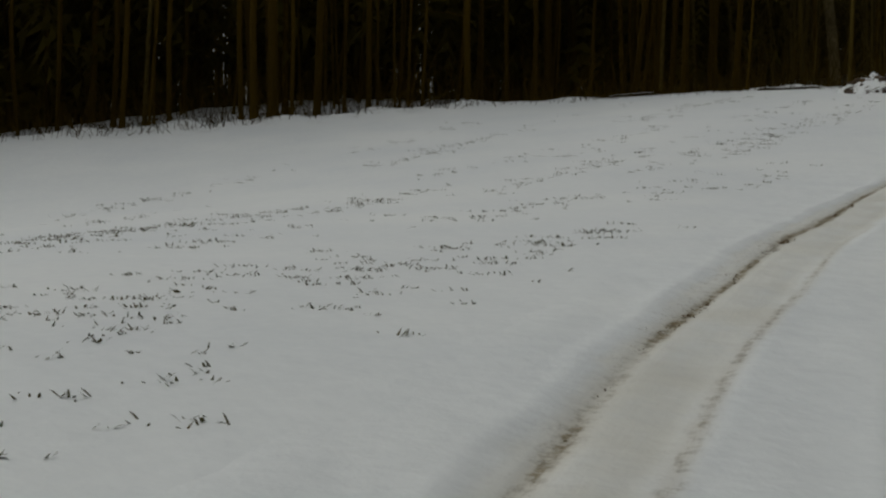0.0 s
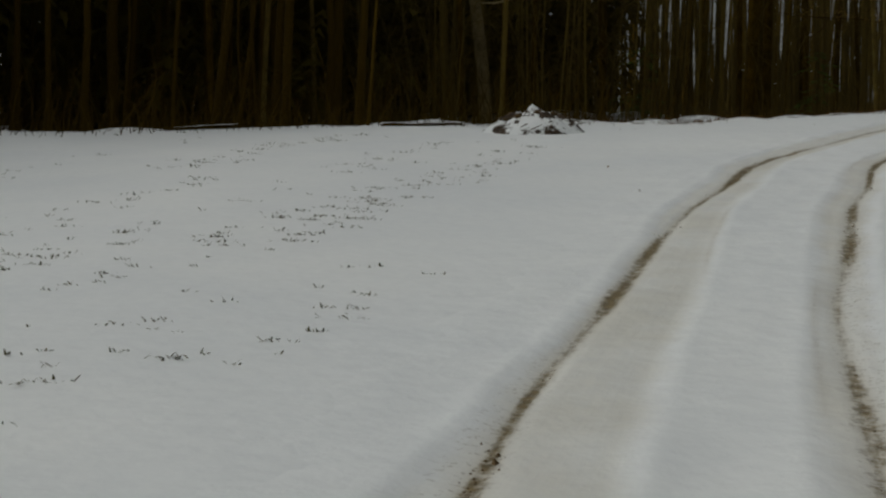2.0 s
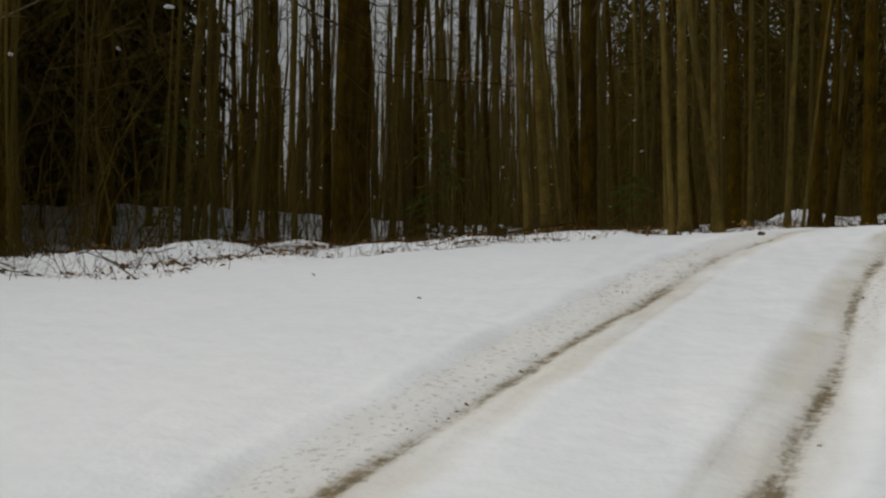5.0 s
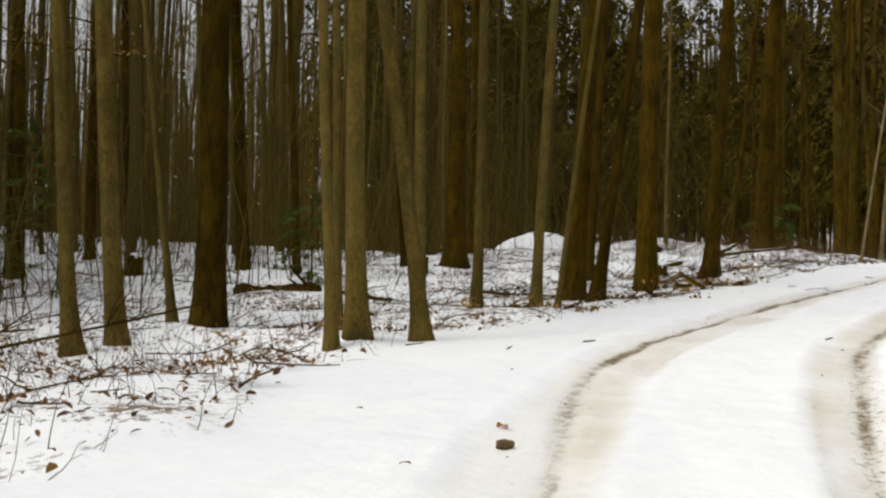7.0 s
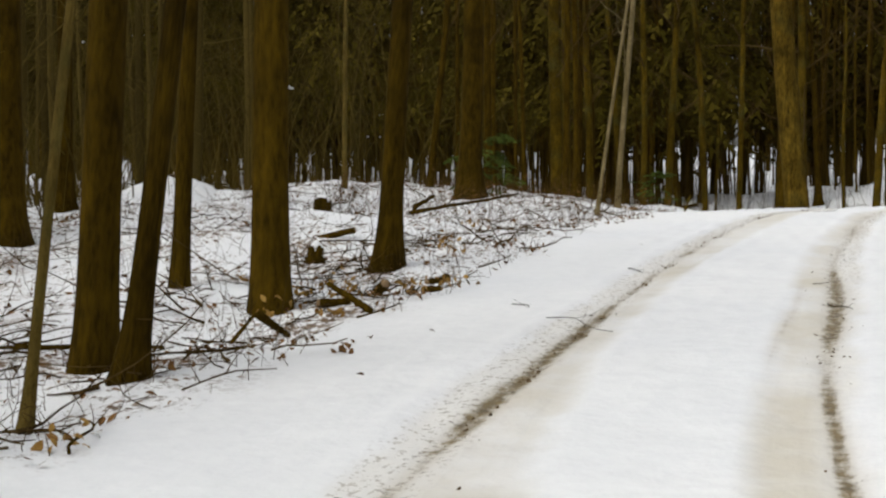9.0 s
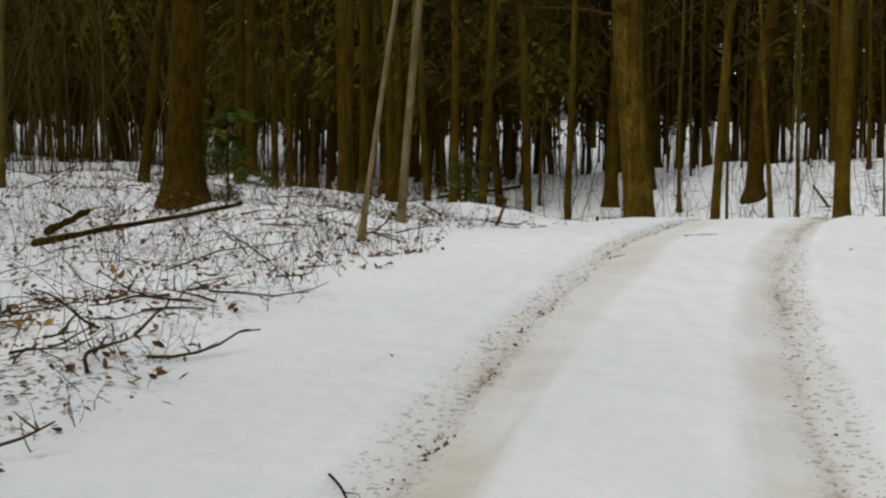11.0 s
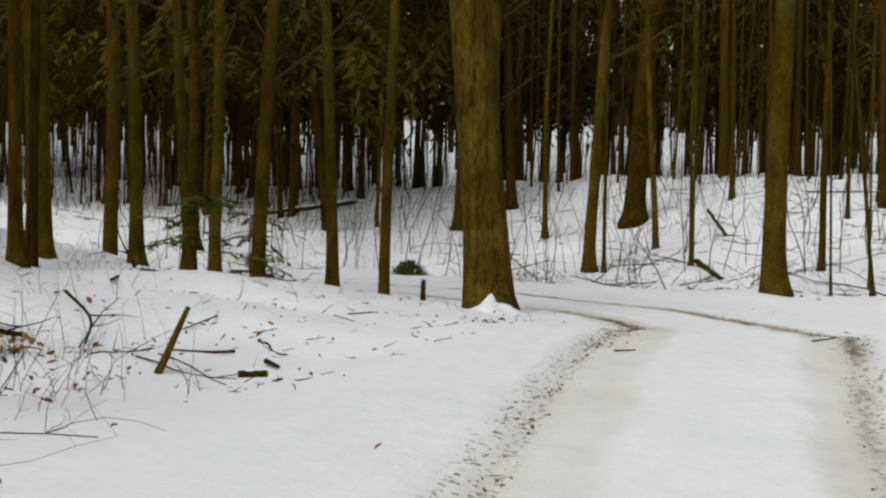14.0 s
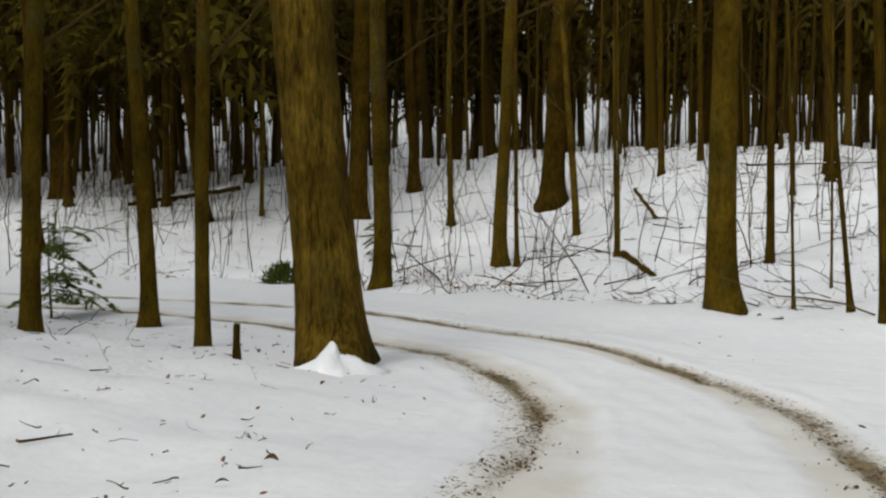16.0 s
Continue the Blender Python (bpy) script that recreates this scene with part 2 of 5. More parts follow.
# centre line of the lane, from behind the start to round the bend
LANE = [(-1.1, -8.98), (-0.71, -3.98), (-0.11, 0.05), (1.35, 5.07), (3.35, 10.07), (5.86, 15.08), (9.03, 20.2), (10.66, 22.45), (12.16, 24.36),
        (14.75, 26.31), (18.36, 28.98), (23.18, 32.2), (26.91, 33.75), (30.96, 34.96), (34.82, 36.02), (38.99, 36.9), (43.48, 37.6), (47.48, 38.02),
        (49.75, 38.25), (52.05, 38.75), (54.3, 39.75), (55.55, 40.65), (56.35, 41.6), (57.2, 42.75), (58.05, 44.0), (58.9, 45.7), (59.7, 48.0),
        (60.3, 50.6), (61.0, 54.0), (62.0, 58.0), (63.0, 66.0)]


def spline(pts, step):
    p = np.array(pts, float)
    p = np.vstack([2 * p[0] - p[1], p, 2 * p[-1] - p[-2]])
    out = []
    for i in range(1, len(p) - 2):
        a, b, c, d = p[i - 1:i + 3]
        for u in np.arange(0, 1, 0.02):
            out.append(0.5 * (2 * b + (c - a) * u + (2 * a - 5 * b + 4 * c - d) * u ** 2 + (3 * b - a - 3 * c + d) * u ** 3))
    q = np.array(out)
    s = np.concatenate([[0], np.cumsum(np.linalg.norm(np.diff(q, axis=0), axis=1))])
    g = np.arange(0, s[-1], step)
    return g, np.stack([np.interp(g, s, q[:, 0]), np.interp(g, s, q[:, 1])], 1)


LS, LP = spline(LANE, 0.1)
LT = np.gradient(LP, axis=0)
LT /= np.linalg.norm(LT, axis=1, keepdims=True)
LN = np.stack([-LT[:, 1], LT[:, 0]], 1)


def lane_at(x, y):
    """Arc length along the lane and distance to its left, for arrays of points."""
    x, y = np.ravel(x), np.ravel(y)
    s, d = np.zeros(len(x)), np.full(len(x), 99.0)
    pts = LP[::5]
    for i in range(0, len(x), 20000):
        dx, dy = x[i:i + 20000, None] - pts[None, :, 0], y[i:i + 20000, None] - pts[None, :, 1]
        k = np.argmin(dx * dx + dy * dy, 1)
        r = np.arange(len(k))
        s[i:i + 20000] = LS[::5][k]
        d[i:i + 20000] = dx[r, k] * LN[::5][k, 0] + dy[r, k] * LN[::5][k, 1]
        far = np.hypot(dx[r, k], dy[r, k])
        d[i:i + 20000] = np.where(far > np.abs(d[i:i + 20000]) + 0.3, np.sign(d[i:i + 20000]) * far, d[i:i + 20000])
    return s, d


def wave(x, y, seed, *octaves):
    """Cheap smooth unevenness from a few crossed waves."""
    r = random.Random(seed)
    z = np.zeros_like(np.asarray(x, float))
    for size, height in octaves:
        for _ in range(5):
            a, ph = r.uniform(0, 6.28), r.uniform(0, 6.28)
            z = z + height / 2.2 * np.sin((x * math.cos(a) + y * math.sin(a)) * 6.28 / size / r.uniform(0.7, 1.4) + ph)
    return z


def sm(v, a, b):
    u = np.clip((v - a) / (b - a), 0, 1)
    return u * u * (3 - 2 * u)


def in_wood(x, y, s, d):
    """How far a place belongs to the wood: 0 on lane, verge and field, 1 under the trees."""
    verge = np.interp(s, (0, 42, 44, 46, 48, 51, 54, 56, 66, 70, 74, 80, 90), (4.2, 4.1, 3.4, 2.7, 2.25, 2.35, 2.3, 2.05, 2.05, 2.5, 3.0, 3.0, 2.2))
    verge = verge + 0.14 * np.sin(s * 0.9) + 0.10 * np.sin(s * 2.3 + 1) + 0.05 * np.sin(s * 6.1)
    verge = np.where(d < 0, 3.2, verge)
    w = sm(np.abs(d), verge, verge + 0.55)
    edge = 33.2 + 0.9 * np.sin(x * 0.35) + 0.4 * np.sin(x * 1.1) + 0.25 * np.minimum(x, 0)
    edge = np.where(x > 9, edge - 0.55 * (x - 9), edge)
    field = 1 - sm(y, edge, edge + 1.2)
    field = field * (1 - sm(x, 19.5, 22)) * (d > 0)
    return np.clip(w * (1 - field), 0, 1)


# low rises and dips beside the bend: x, y, height, reach
RISES = [(58.5, 38.4, 0.11, 1.3), (66.6, 47.3, 0.2, 2.5), (61.8, 40.2, 0.06, 2.4), (66.8, 38.0, 0.22, 2.5), (71.5, 44.3, -0.18, 2.0), (76.2, 44.2, -0.32, 2.4), (52.5, 47.6, -0.25, 2.6), (54.7, 45.4, -0.1, 1.4)]


def ground_height(x, y, s=None, d=None):
    x, y = np.ravel(np.asarray(x, float)), np.ravel(np.asarray(y, float))
    if s is None:
        s, d = lane_at(x, y)
    w = in_wood(x, y, s, d)
    hollow = 1.35 * np.exp(-((x - 44) ** 2 + (y - 55.5) ** 2) / 128) * sm(d, 7.5, 13)
    hollow = hollow + np.maximum(1.7 * sm(x, 80, 93), 1.6 * np.exp(-((x - 79) ** 2 + (y - 71) ** 2) / 200))
    drift = sm(x, 43, 47) * (1 - sm(x, 56, 60)) * sm(d, 1.5, 2.6) * wave(x, y, 11, (1.5, 0.028), (0.8, 0.022))
    # the lane climbs less steeply out of the field than the slope beside it
    sink = 0.14 * np.maximum(sm(s, 18, 28) * (1 - sm(d, 1.5, 6.0)), sm(x, 8, 14))
    for cx, cy, h, reach in RISES:
        sink = sink - h * np.exp(-((x - cx) ** 2 + (y - cy) ** 2) / (2 * reach ** 2)) * np.where(d > 0, sm(d, 1.8, 3.0), sm(-d, 1.8, 3.0))
    z = bend_cut(x, y, s, d, land(x, y)) - sink + far_rise(x) - hollow - 0.6 * sm(y - 33.2 - 0.25 * np.minimum(x, 0), 0.8, 5.0) * (1 - sm(x, 7, 11)) + drift - 0.2 * np.exp(-((x - 45.3) ** 2 + (y - 41.2) ** 2) / 9) * sm(d, 1.6, 2.6) + w * wave(x, y, 3, (3.1, 0.07), (1.1, 0.035)) + (1 - w) * wave(x, y, 5, (5.0, 0.012))
    return z


def ground_z(x, y):
    return float(ground_height([x], [y])[0])


def sheet(name, X, Y, Z, attrs, material):
    """A grid of points as one mesh with named values on its points."""
    h, w = X.shape
    me = bpy.data.meshes.new(name)
    i = np.arange(h * w).reshape(h, w)
    q = np.stack([i[:-1, :-1], i[:-1, 1:], i[1:, 1:], i[1:, :-1]], -1).reshape(-1, 4)
    me.from_pydata(np.stack([X.ravel(), Y.ravel(), Z.ravel()], 1).tolist(), [], q.tolist())
    for k, v in attrs.items():
        me.attributes.new(k, "FLOAT", "POINT").data.foreach_set("value", np.ravel(v).astype(np.float32))
    me.polygons.foreach_set("use_smooth", [True] * len(me.polygons))
    me.materials.append(material)
    return new(name, me)


def spaced(lo, hi, step, far):
    mid = list(np.arange(lo, hi, step))
    out, s = [], step
    v = mid[-1]
    while v < far:
        s *= 1.22
        v += s
        out.append(v)
    back, s, v = [], step, mid[0]
    while v > -far:
        s *= 1.22
        v -= s
        back.append(v)
    return np.array(back[::-1] + mid + out)


def build_ground():
    X, Y = np.meshgrid(spaced(-9, 82, 0.28, 900), spaced(-2, 58, 0.28, 900))
    s, d = lane_at(X, Y)
    w = in_wood(X.ravel(), Y.ravel(), s, d)
    z = ground_height(X, Y, s, d) - 0.08 * (1 - sm(np.abs(d), 0.9, 1.4))
    g = sheet("ground", X, Y, z.reshape(X.shape), {"litter": w * (1 - 0.9 * sm(X.ravel(), 35, 41)) * (1 - 0.5 * sm(-X.ravel(), -19, -14))}, M_GROUND)
    tagged(g, "snow covered ground with leaf litter showing under trees", "ground", kind="structure")


def build_road():
    d = np.concatenate([np.arange(-2.15, -1.35, 0.07), np.arange(-1.35, 1.4, 0.025), np.arange(1.4, 2.16, 0.07)])
    D, S = np.meshgrid(d, LS[::2])
    X, Y = LP[::2, 0:1] + LN[::2, 0:1] * D, LP[::2, 1:2] + LN[::2, 1:2] * D
    z = ground_height(X, Y, S.ravel(), D.ravel()).reshape(X.shape)
    band, line, crumbs, inner, dip = (np.zeros_like(D) for _ in range(5))
    far = sm(S, 60, 65)
    at = (0, 13, 22, 28, 32, 40, 47, 50, 54, 57, 60, 66, 72, 76, 78.6, 80.5, 83, 88, 200)
    edges = {1: ((0.95, 0.95, 1.0, 0.93, 1.05, 1.0, 1.03, 0.96, 1.06, 1.10, 0.98, 0.90, 0.95, 0.95, 1.0, 1.1, 1.05, 1.0, 1.0),
                 (0.32, 0.32, 0.20, 0.24, 0.42, 0.36, 0.40, 0.41, 0.30, 0.50, 0.50, 0.26, 0.28, 0.30, 0.36, 0.4, 0.45, 0.5, 0.55),
                 (0.76, 0.76, 0.74, 0.80, 0.82, 0.56, 0.58, 0.76, 0.76, 0.77, 0.71, 0.68, 0.74, 0.72, 0.69, 0.76, 0.78, 0.78, 0.78)),
             -1: ((0.95, 0.95, 0.95, 0.93, 0.95, 0.95, 0.95, 0.93, 0.93, 0.95, 1.0, 0.95, 1.02, 1.2, 1.2, 1.1, 1.0, 0.98, 0.95),
                  (0.5, 0.5, 0.5, 0.55, 0.48, 0.48, 0.48, 0.5, 0.5, 0.47, 0.5, 0.52, 0.55, 0.65, 0.65, 0.6, 0.55, 0.55, 0.55),
                  (0.72, 0.72, 0.72, 0.69, 0.77, 0.7, 0.64, 0.76, 0.78, 0.76, 0.75, 0.71, 0.82, 0.98, 0.98, 0.86, 0.78, 0.78, 0.78))}
    power = {1: np.interp(S, (6, 20, 25, 28, 36, 40, 47, 50, 60, 63, 66, 74, 77, 79, 83, 87, 92), (0.8, 0.9, 1.05, 1.25, 1.2, 0.8, 0.8, 1.1, 1.0, 0.5, 0.3, 0.3, 0.7, 1.25, 1.4, 1.6, 1.6)),
             -1: np.interp(S, (6, 25, 28, 36, 40, 47, 50, 60, 64, 72, 75, 77, 81, 86, 92), (0.7, 0.8, 1.0, 1.15, 0.8, 0.9, 1.0, 1.0, 0.55, 0.5, 1.0, 1.3, 1.4, 1.6, 1.6))}
    for side in (1, -1):
        out, inn, mid = (np.interp(S, at, v) for v in edges[side])
        ragged = 0.022 * np.sin(S * 3.1 + side) + 0.016 * np.sin(S * 7.7) + 0.014 * np.sin(S * 15.0 + 2) + 0.010 * np.sin(S * 31.0 + side)
        e = D * side
        b = sm(e, inn - 0.10, inn + 0.10) * (1 - sm(e + ragged, out - 0.12, out + 0.04))
        band += b
        inner += (1 - 0.35 * far) * (0.4 + 0.6 * sm(S, 36, 43)) * sm(e, inn - 0.12, inn + 0.05) * (1 - sm(e, mid - 0.12, mid + 0.02))
        drift = 0.02 * np.sin(S * 1.3)
        wide = 0.055 + 0.016 * np.sin(S * 0.9 + side) + 0.02 * far + 0.035 * sm(S, 75, 78) * (1 - sm(S, 82, 86))
        uneven = 0.5 + 0.5 * sm(np.sin(S * 1.1 + side) + np.sin(S * 2.7 + 2) + 0.7 * np.sin(S * 0.37), -1.4, 1.0)
        line += power[side] * uneven * np.exp(-((e - mid - drift) / wide) ** 2)
        line += 0.3 * (1 - far) * np.exp(-((e - inn - drift) / 0.03) ** 2) * sm(np.sin(S * 0.6 + 2 * side), 0.2, 0.8)
        if side > 0:
            line += 0.5 * (1 - sm(S, 17, 21)) * np.exp(-((e - inn + 0.02 - drift) / 0.05) ** 2)
        crumbs += sm(e, mid - 0.14, mid) * (1 - sm(e, out - 0.08, out)) * (0.05 + 0.85 * np.maximum(far, (0.3 + 0.35 * sm(S, 38, 44)) * sm(np.sin(S * 0.33 + side), -0.6, 0.4)))
        dip += -0.016 * b + 0.005 * np.exp(-((e + ragged - out - 0.06) / 0.05) ** 2) + 0.004 * np.exp(-((e - inn + 0.1) / 0.07) ** 2)
        dip += -0.016 * np.exp(-((e - mid - drift) / 0.07) ** 2)
    dip += 0.002 * np.sin(S * 9 + 6 * np.sin(D * 9)) * crumbs
    lift = 0.008 - 0.032 * sm(np.abs(D), 1.4, 2.15)
    rough = wave(X, Y, 9, (0.7, 0.006), (0.22, 0.004))
    r = sheet("road", X, Y, z + dip + lift + rough, {"band": band, "line": line, "crumbs": crumbs, "inner": inner, "along": S, "across": D}, M_ROAD)
    tagged(r, "snow covered forest lane with two muddy wheel ruts", "road", kind="structure")


build_ground()
build_road()


# ---- building helpers ----
def part(name, bm, material, parent=None, label="", smooth=True):
    me = bpy.data.meshes.new(name)
    bm.to_mesh(me)
    bm.free()
    return part_mesh(name, me, material, parent, label, smooth)


def part_mesh(name, me, material, parent=None, label="", smooth=True):
    if smooth and len(me.polygons):
        me.polygons.foreach_set("use_smooth", [True] * len(me.polygons))
    me.materials.append(material)
    ob = new(name, me)
    ob.parent = parent
    if label:
        tagged(ob, label)
    return ob


class Soup:
    """Vertices and faces gathered fast into one mesh."""

    def __init__(self):
        self.v, self.f = [], []

    def tube(self, pts, radii, sides=6, cap=True):
        """A round tapering tube along points."""
        base = len(self.v)
        n = len(pts)
        for i in range(n):
            p = Vector(pts[i])
            t = (Vector(pts[min(i + 1, n - 1)]) - Vector(pts[max(i - 1, 0)])).normalized()
            u = t.cross(Vector((0.31, 0.92, 0.2))).normalized()
            w = t.cross(u)
            r = radii[i]
            for k in range(sides):
                a = 6.28318 * k / sides
                rr = r(a) if callable(r) else r
                self.v.append(p + u * (rr * math.cos(a)) + w * (rr * math.sin(a)))
        for i in range(n - 1):
            for k in range(sides):
                a, b = base + i * sides + k, base + i * sides + (k + 1) % sides
                self.f.append((a, b, b + sides, a + sides))
        if cap:
            self.f.append(tuple(base + (n - 1) * sides + k for k in range(sides)))
            self.f.append(tuple(base + k for k in reversed(range(sides))))

    def leaf(self, c, size, rnd, flat=0.5):
        """A small pointed leaf, folded along its rib and curled."""
        a = rnd.uniform(0, 6.28)
        t = Vector((math.cos(a), math.sin(a), rnd.uniform(-flat, flat))).normalized()
        s = t.cross(Vector((rnd.uniform(-flat, flat), rnd.uniform(-flat, flat), 1))).normalized()
        up = s.cross(t)
        c = Vector(c)
        b = len(self.v)
        w, k, e = size * rnd.uniform(0.16, 0.3), size * rnd.uniform(0.05, 0.25), size * rnd.uniform(-0.1, 0.3)
        self.v += [c - t * size * 0.5, c + s * w - t * size * 0.15 + up * k, c + s * w * 0.8 + t * size * 0.2 + up * (k + e * 0.4), c + t * size * 0.5 + up * e,
                   c - s * w * 0.8 + t * size * 0.2 + up * (k * 0.5 + e * 0.4), c - s * w - t * size * 0.15 + up * k * 0.7]
        self.f += [(b, b + 1, b + 5), (b + 1, b + 2, b + 4, b + 5), (b + 2, b + 3, b + 4)]

    def mesh(self, name):
        me = bpy.data.meshes.new(name)
        me.from_pydata([tuple(v) for v in self.v], [], self.f)
        me.update()
        return me


def crooked(rnd, start, direction, length, steps, bend, droop=0.0):
    """Points of a stick that wanders as it goes."""
    p, d = Vector(start), Vector(direction).normalized()
    out = [p.copy()]
    for _ in range(steps):
        d = (d + Vector((rnd.uniform(-bend, bend), rnd.uniform(-bend, bend), rnd.uniform(-bend, bend) - droop))).normalized()
        p = p + d * (length / steps)
        out.append(p.copy())
    return out


def tapered(r0, r1, n):
    return [r0 + (r1 - r0) * i / (n - 1) for i in range(n)]


# ---- trees: a few grown shapes, then copies turned, leant and scaled ----
UNIT = 0.12  # trunk radius of the grown shapes


def grow_tree(seed, material, bend=0.25, low=5.0, top=21.0, flare=1.6, limbs=16, sides=14, label="bare trunk"):
    rnd = random.Random(seed)
    tree = new("tree")
    t = Soup()
    hs = [-0.7, 0.0, 0.12, 0.3, 0.6, 1.0, 1.6, 2.4, 3.4, 4.6, 6, 8, 10, 12.5, 15, 18, top]
    ax, ay, px, py = rnd.uniform(0, 6.28), rnd.uniform(0, 6.28), rnd.uniform(4, 9), rnd.uniform(2, 4)
    axis = []
    for h in hs:
        k = bend * (1 - math.exp(-max(h, 0) / 4))
        axis.append((k * 0.6 * math.sin(h / px + ax) - k * 0.6 * math.sin(ax) + 0.14 * k * math.sin(h / py * 2 + ay) - 0.14 * k * math.sin(ay),
                     k * 0.6 * math.cos(h / px + ay) - k * 0.6 * math.cos(ay), h))
    lobes = [(rnd.uniform(0, 6.28), rnd.uniform(0.5, 1.0)) for _ in range(5)]

    def ring(h):
        taper = UNIT * (1 - 0.72 * (max(h, 0) / top) ** 1.1)
        fl = math.exp(-max(h, 0) / 0.3) * (flare - 1)

        def radius(a):
            lob = sum(w * max(0.0, math.cos(a - c)) ** 6 for c, w in lobes)
            return taper * (1 + fl * (0.45 + 0.9 * lob) + 0.035 * math.sin(3 * a + h) + 0.02 * math.sin(7 * a + 2 * h))
        return radius
    t.tube(axis, [ring(h) for h in hs], sides)
    part_mesh("trunk", t.mesh("trunk"), material, tree)
    b = Soup()
    for i in range(limbs):
        h = low + (top - 1 - low) * (i + rnd.random()) / limbs
        j = max(k for k in range(len(hs)) if hs[k] <= h)
        j = min(j, len(hs) - 2)
        u = (h - hs[j]) / (hs[j + 1] - hs[j])
        p = Vector(axis[j]).lerp(Vector(axis[j + 1]), u)
        a = rnd.uniform(0, 6.28)
        size = rnd.uniform(0.5, 1.0) * (1.2 + 1.6 * math.sin(math.pi * min(1, (h - low + 2) / (top - low + 3))))
        d = Vector((math.cos(a), math.sin(a), rnd.uniform(0.15, 1.2)))
        limb = crooked(rnd, p, d, size * 1.5, 5, 0.28, -0.06)
        r = UNIT * rnd.uniform(0.12, 0.26)
        b.tube(limb, tapered(r, r * 0.25, 6), 4, False)
        for k in range(rnd.randint(3, 5)):
            q = limb[rnd.randint(1, 5)]
            tw = crooked(rnd, q, d + Vector((rnd.uniform(-1, 1), rnd.uniform(-1, 1), rnd.uniform(-0.3, 0.9))), size * rnd.uniform(0.35, 0.8), 3, 0.35)
            b.tube(tw, tapered(r * 0.34, r * 0.1, 4), 3, False)
            for _ in range(1):
                b.tube(crooked(rnd, tw[rnd.randint(1, 3)], Vector((rnd.uniform(-1, 1), rnd.uniform(-1, 1), rnd.uniform(-0.4, 0.8))), size * rnd.uniform(0.2, 0.4), 2, 0.4),
                       tapered(r * 0.15, r * 0.07, 3), 3, False)
    part_mesh("crown", b.mesh("crown"), M_TWIG if material is not M_PALE else material, tree, "bare twiggy crown", False)["kind"] = "stuff"
    return tree


KINDS = {0: M_MID, 1: M_DARK, 2: M_LIGHT, 3: M_PALE, 4: M_PALE}
TREE_LABEL = {0: "brown-barked bare forest tree rooted in snowy leaf litter", 1: "dark-barked bare forest tree standing in snow",
              2: "olive-brown smooth-barked bare tree standing in snow", 3: "slender leaning pale-barked tree beside the snowy lane",
              4: "pale birch-like trunk at the snowy field edge"}
SHAPES = {}
for kind, material in KINDS.items():
    SHAPES[kind] = [tagged(grow_tree(10 * kind + i, material, bend=0.26 + 0.12 * i, low=2.8 + 0.9 * i, limbs=14 + 2 * i, flare=1.45 + 0.2 * i), TREE_LABEL[kind], "tree", "forest trees") for i in range(3)]
UNUSED = [o for g in SHAPES.values() for o in g]


def plant(x, y, r, tx, ty, kind, rnd):
    src = SHAPES[kind][rnd.randrange(3)]
    lean = Euler((radians(-ty), radians(tx), 0)).to_matrix().to_4x4()
    k = r / UNIT
    hz = min(1.15, max(0.55, 0.62 + 0.3 * k)) * rnd.uniform(0.92, 1.08)
    m = Matrix.Translation((x, y, ground_z(x, y) - 0.03)) @ lean @ Matrix.Rotation(rnd.uniform(0, 6.28), 4, "Z") @ Matrix.Diagonal((k, k, hz, 1))
    if src in UNUSED:
        UNUSED.remove(src)
        src.matrix_basis = m
        return src
    return copy_thing(src, m @ Matrix.Diagonal([1 / v for v in src.scale] + [1]))


# x, y, trunk radius, lean to the east and north in degrees, kind of bark
TREES_A = [
    (20.01, 43.54, 0.045, -0.4, 0.3, 0),
    (21.84, 47.35, 0.101, -0.5, 0.4, 0),
    (22.85, 46.05, 0.224, 0.3, -0.3, 1),
    (22.81, 46.70, 0.101, -0.9, 0.6, 1),
    (23.96, 47.51, 0.077, -0.8, 0.6, 0),
    (21.28, 48.17, 0.056, -1.4, 1.1, 0),
    (25.46, 48.50, 0.073, 0.4, -0.3, 0),
    (26.80, 49.37, 0.110, -1.3, 0.9, 1),
    (21.65, 37.35, 0.061, -3.1, 3.0, 2),
    (22.24, 37.68, 0.083, -3.1, 3.0, 2),
    (23.81, 39.33, 0.042, -5.0, 4.8, 2),
    (23.94, 38.86, 0.155, 0.2, -0.2, 1),
    (22.67, 35.26, 0.041, -3.0, 2.9, 2),
    (22.97, 35.35, 0.077, -1.3, 1.3, 2),
    (23.49, 35.18, 0.059, -3.6, 4.3, 2),
    (25.52, 36.61, 0.051, 0.9, -1.1, 2),
    (24.39, 37.33, 0.042, -1.4, 1.7, 2),
    (25.07, 36.93, 0.058, -0.7, 0.8, 2),
]
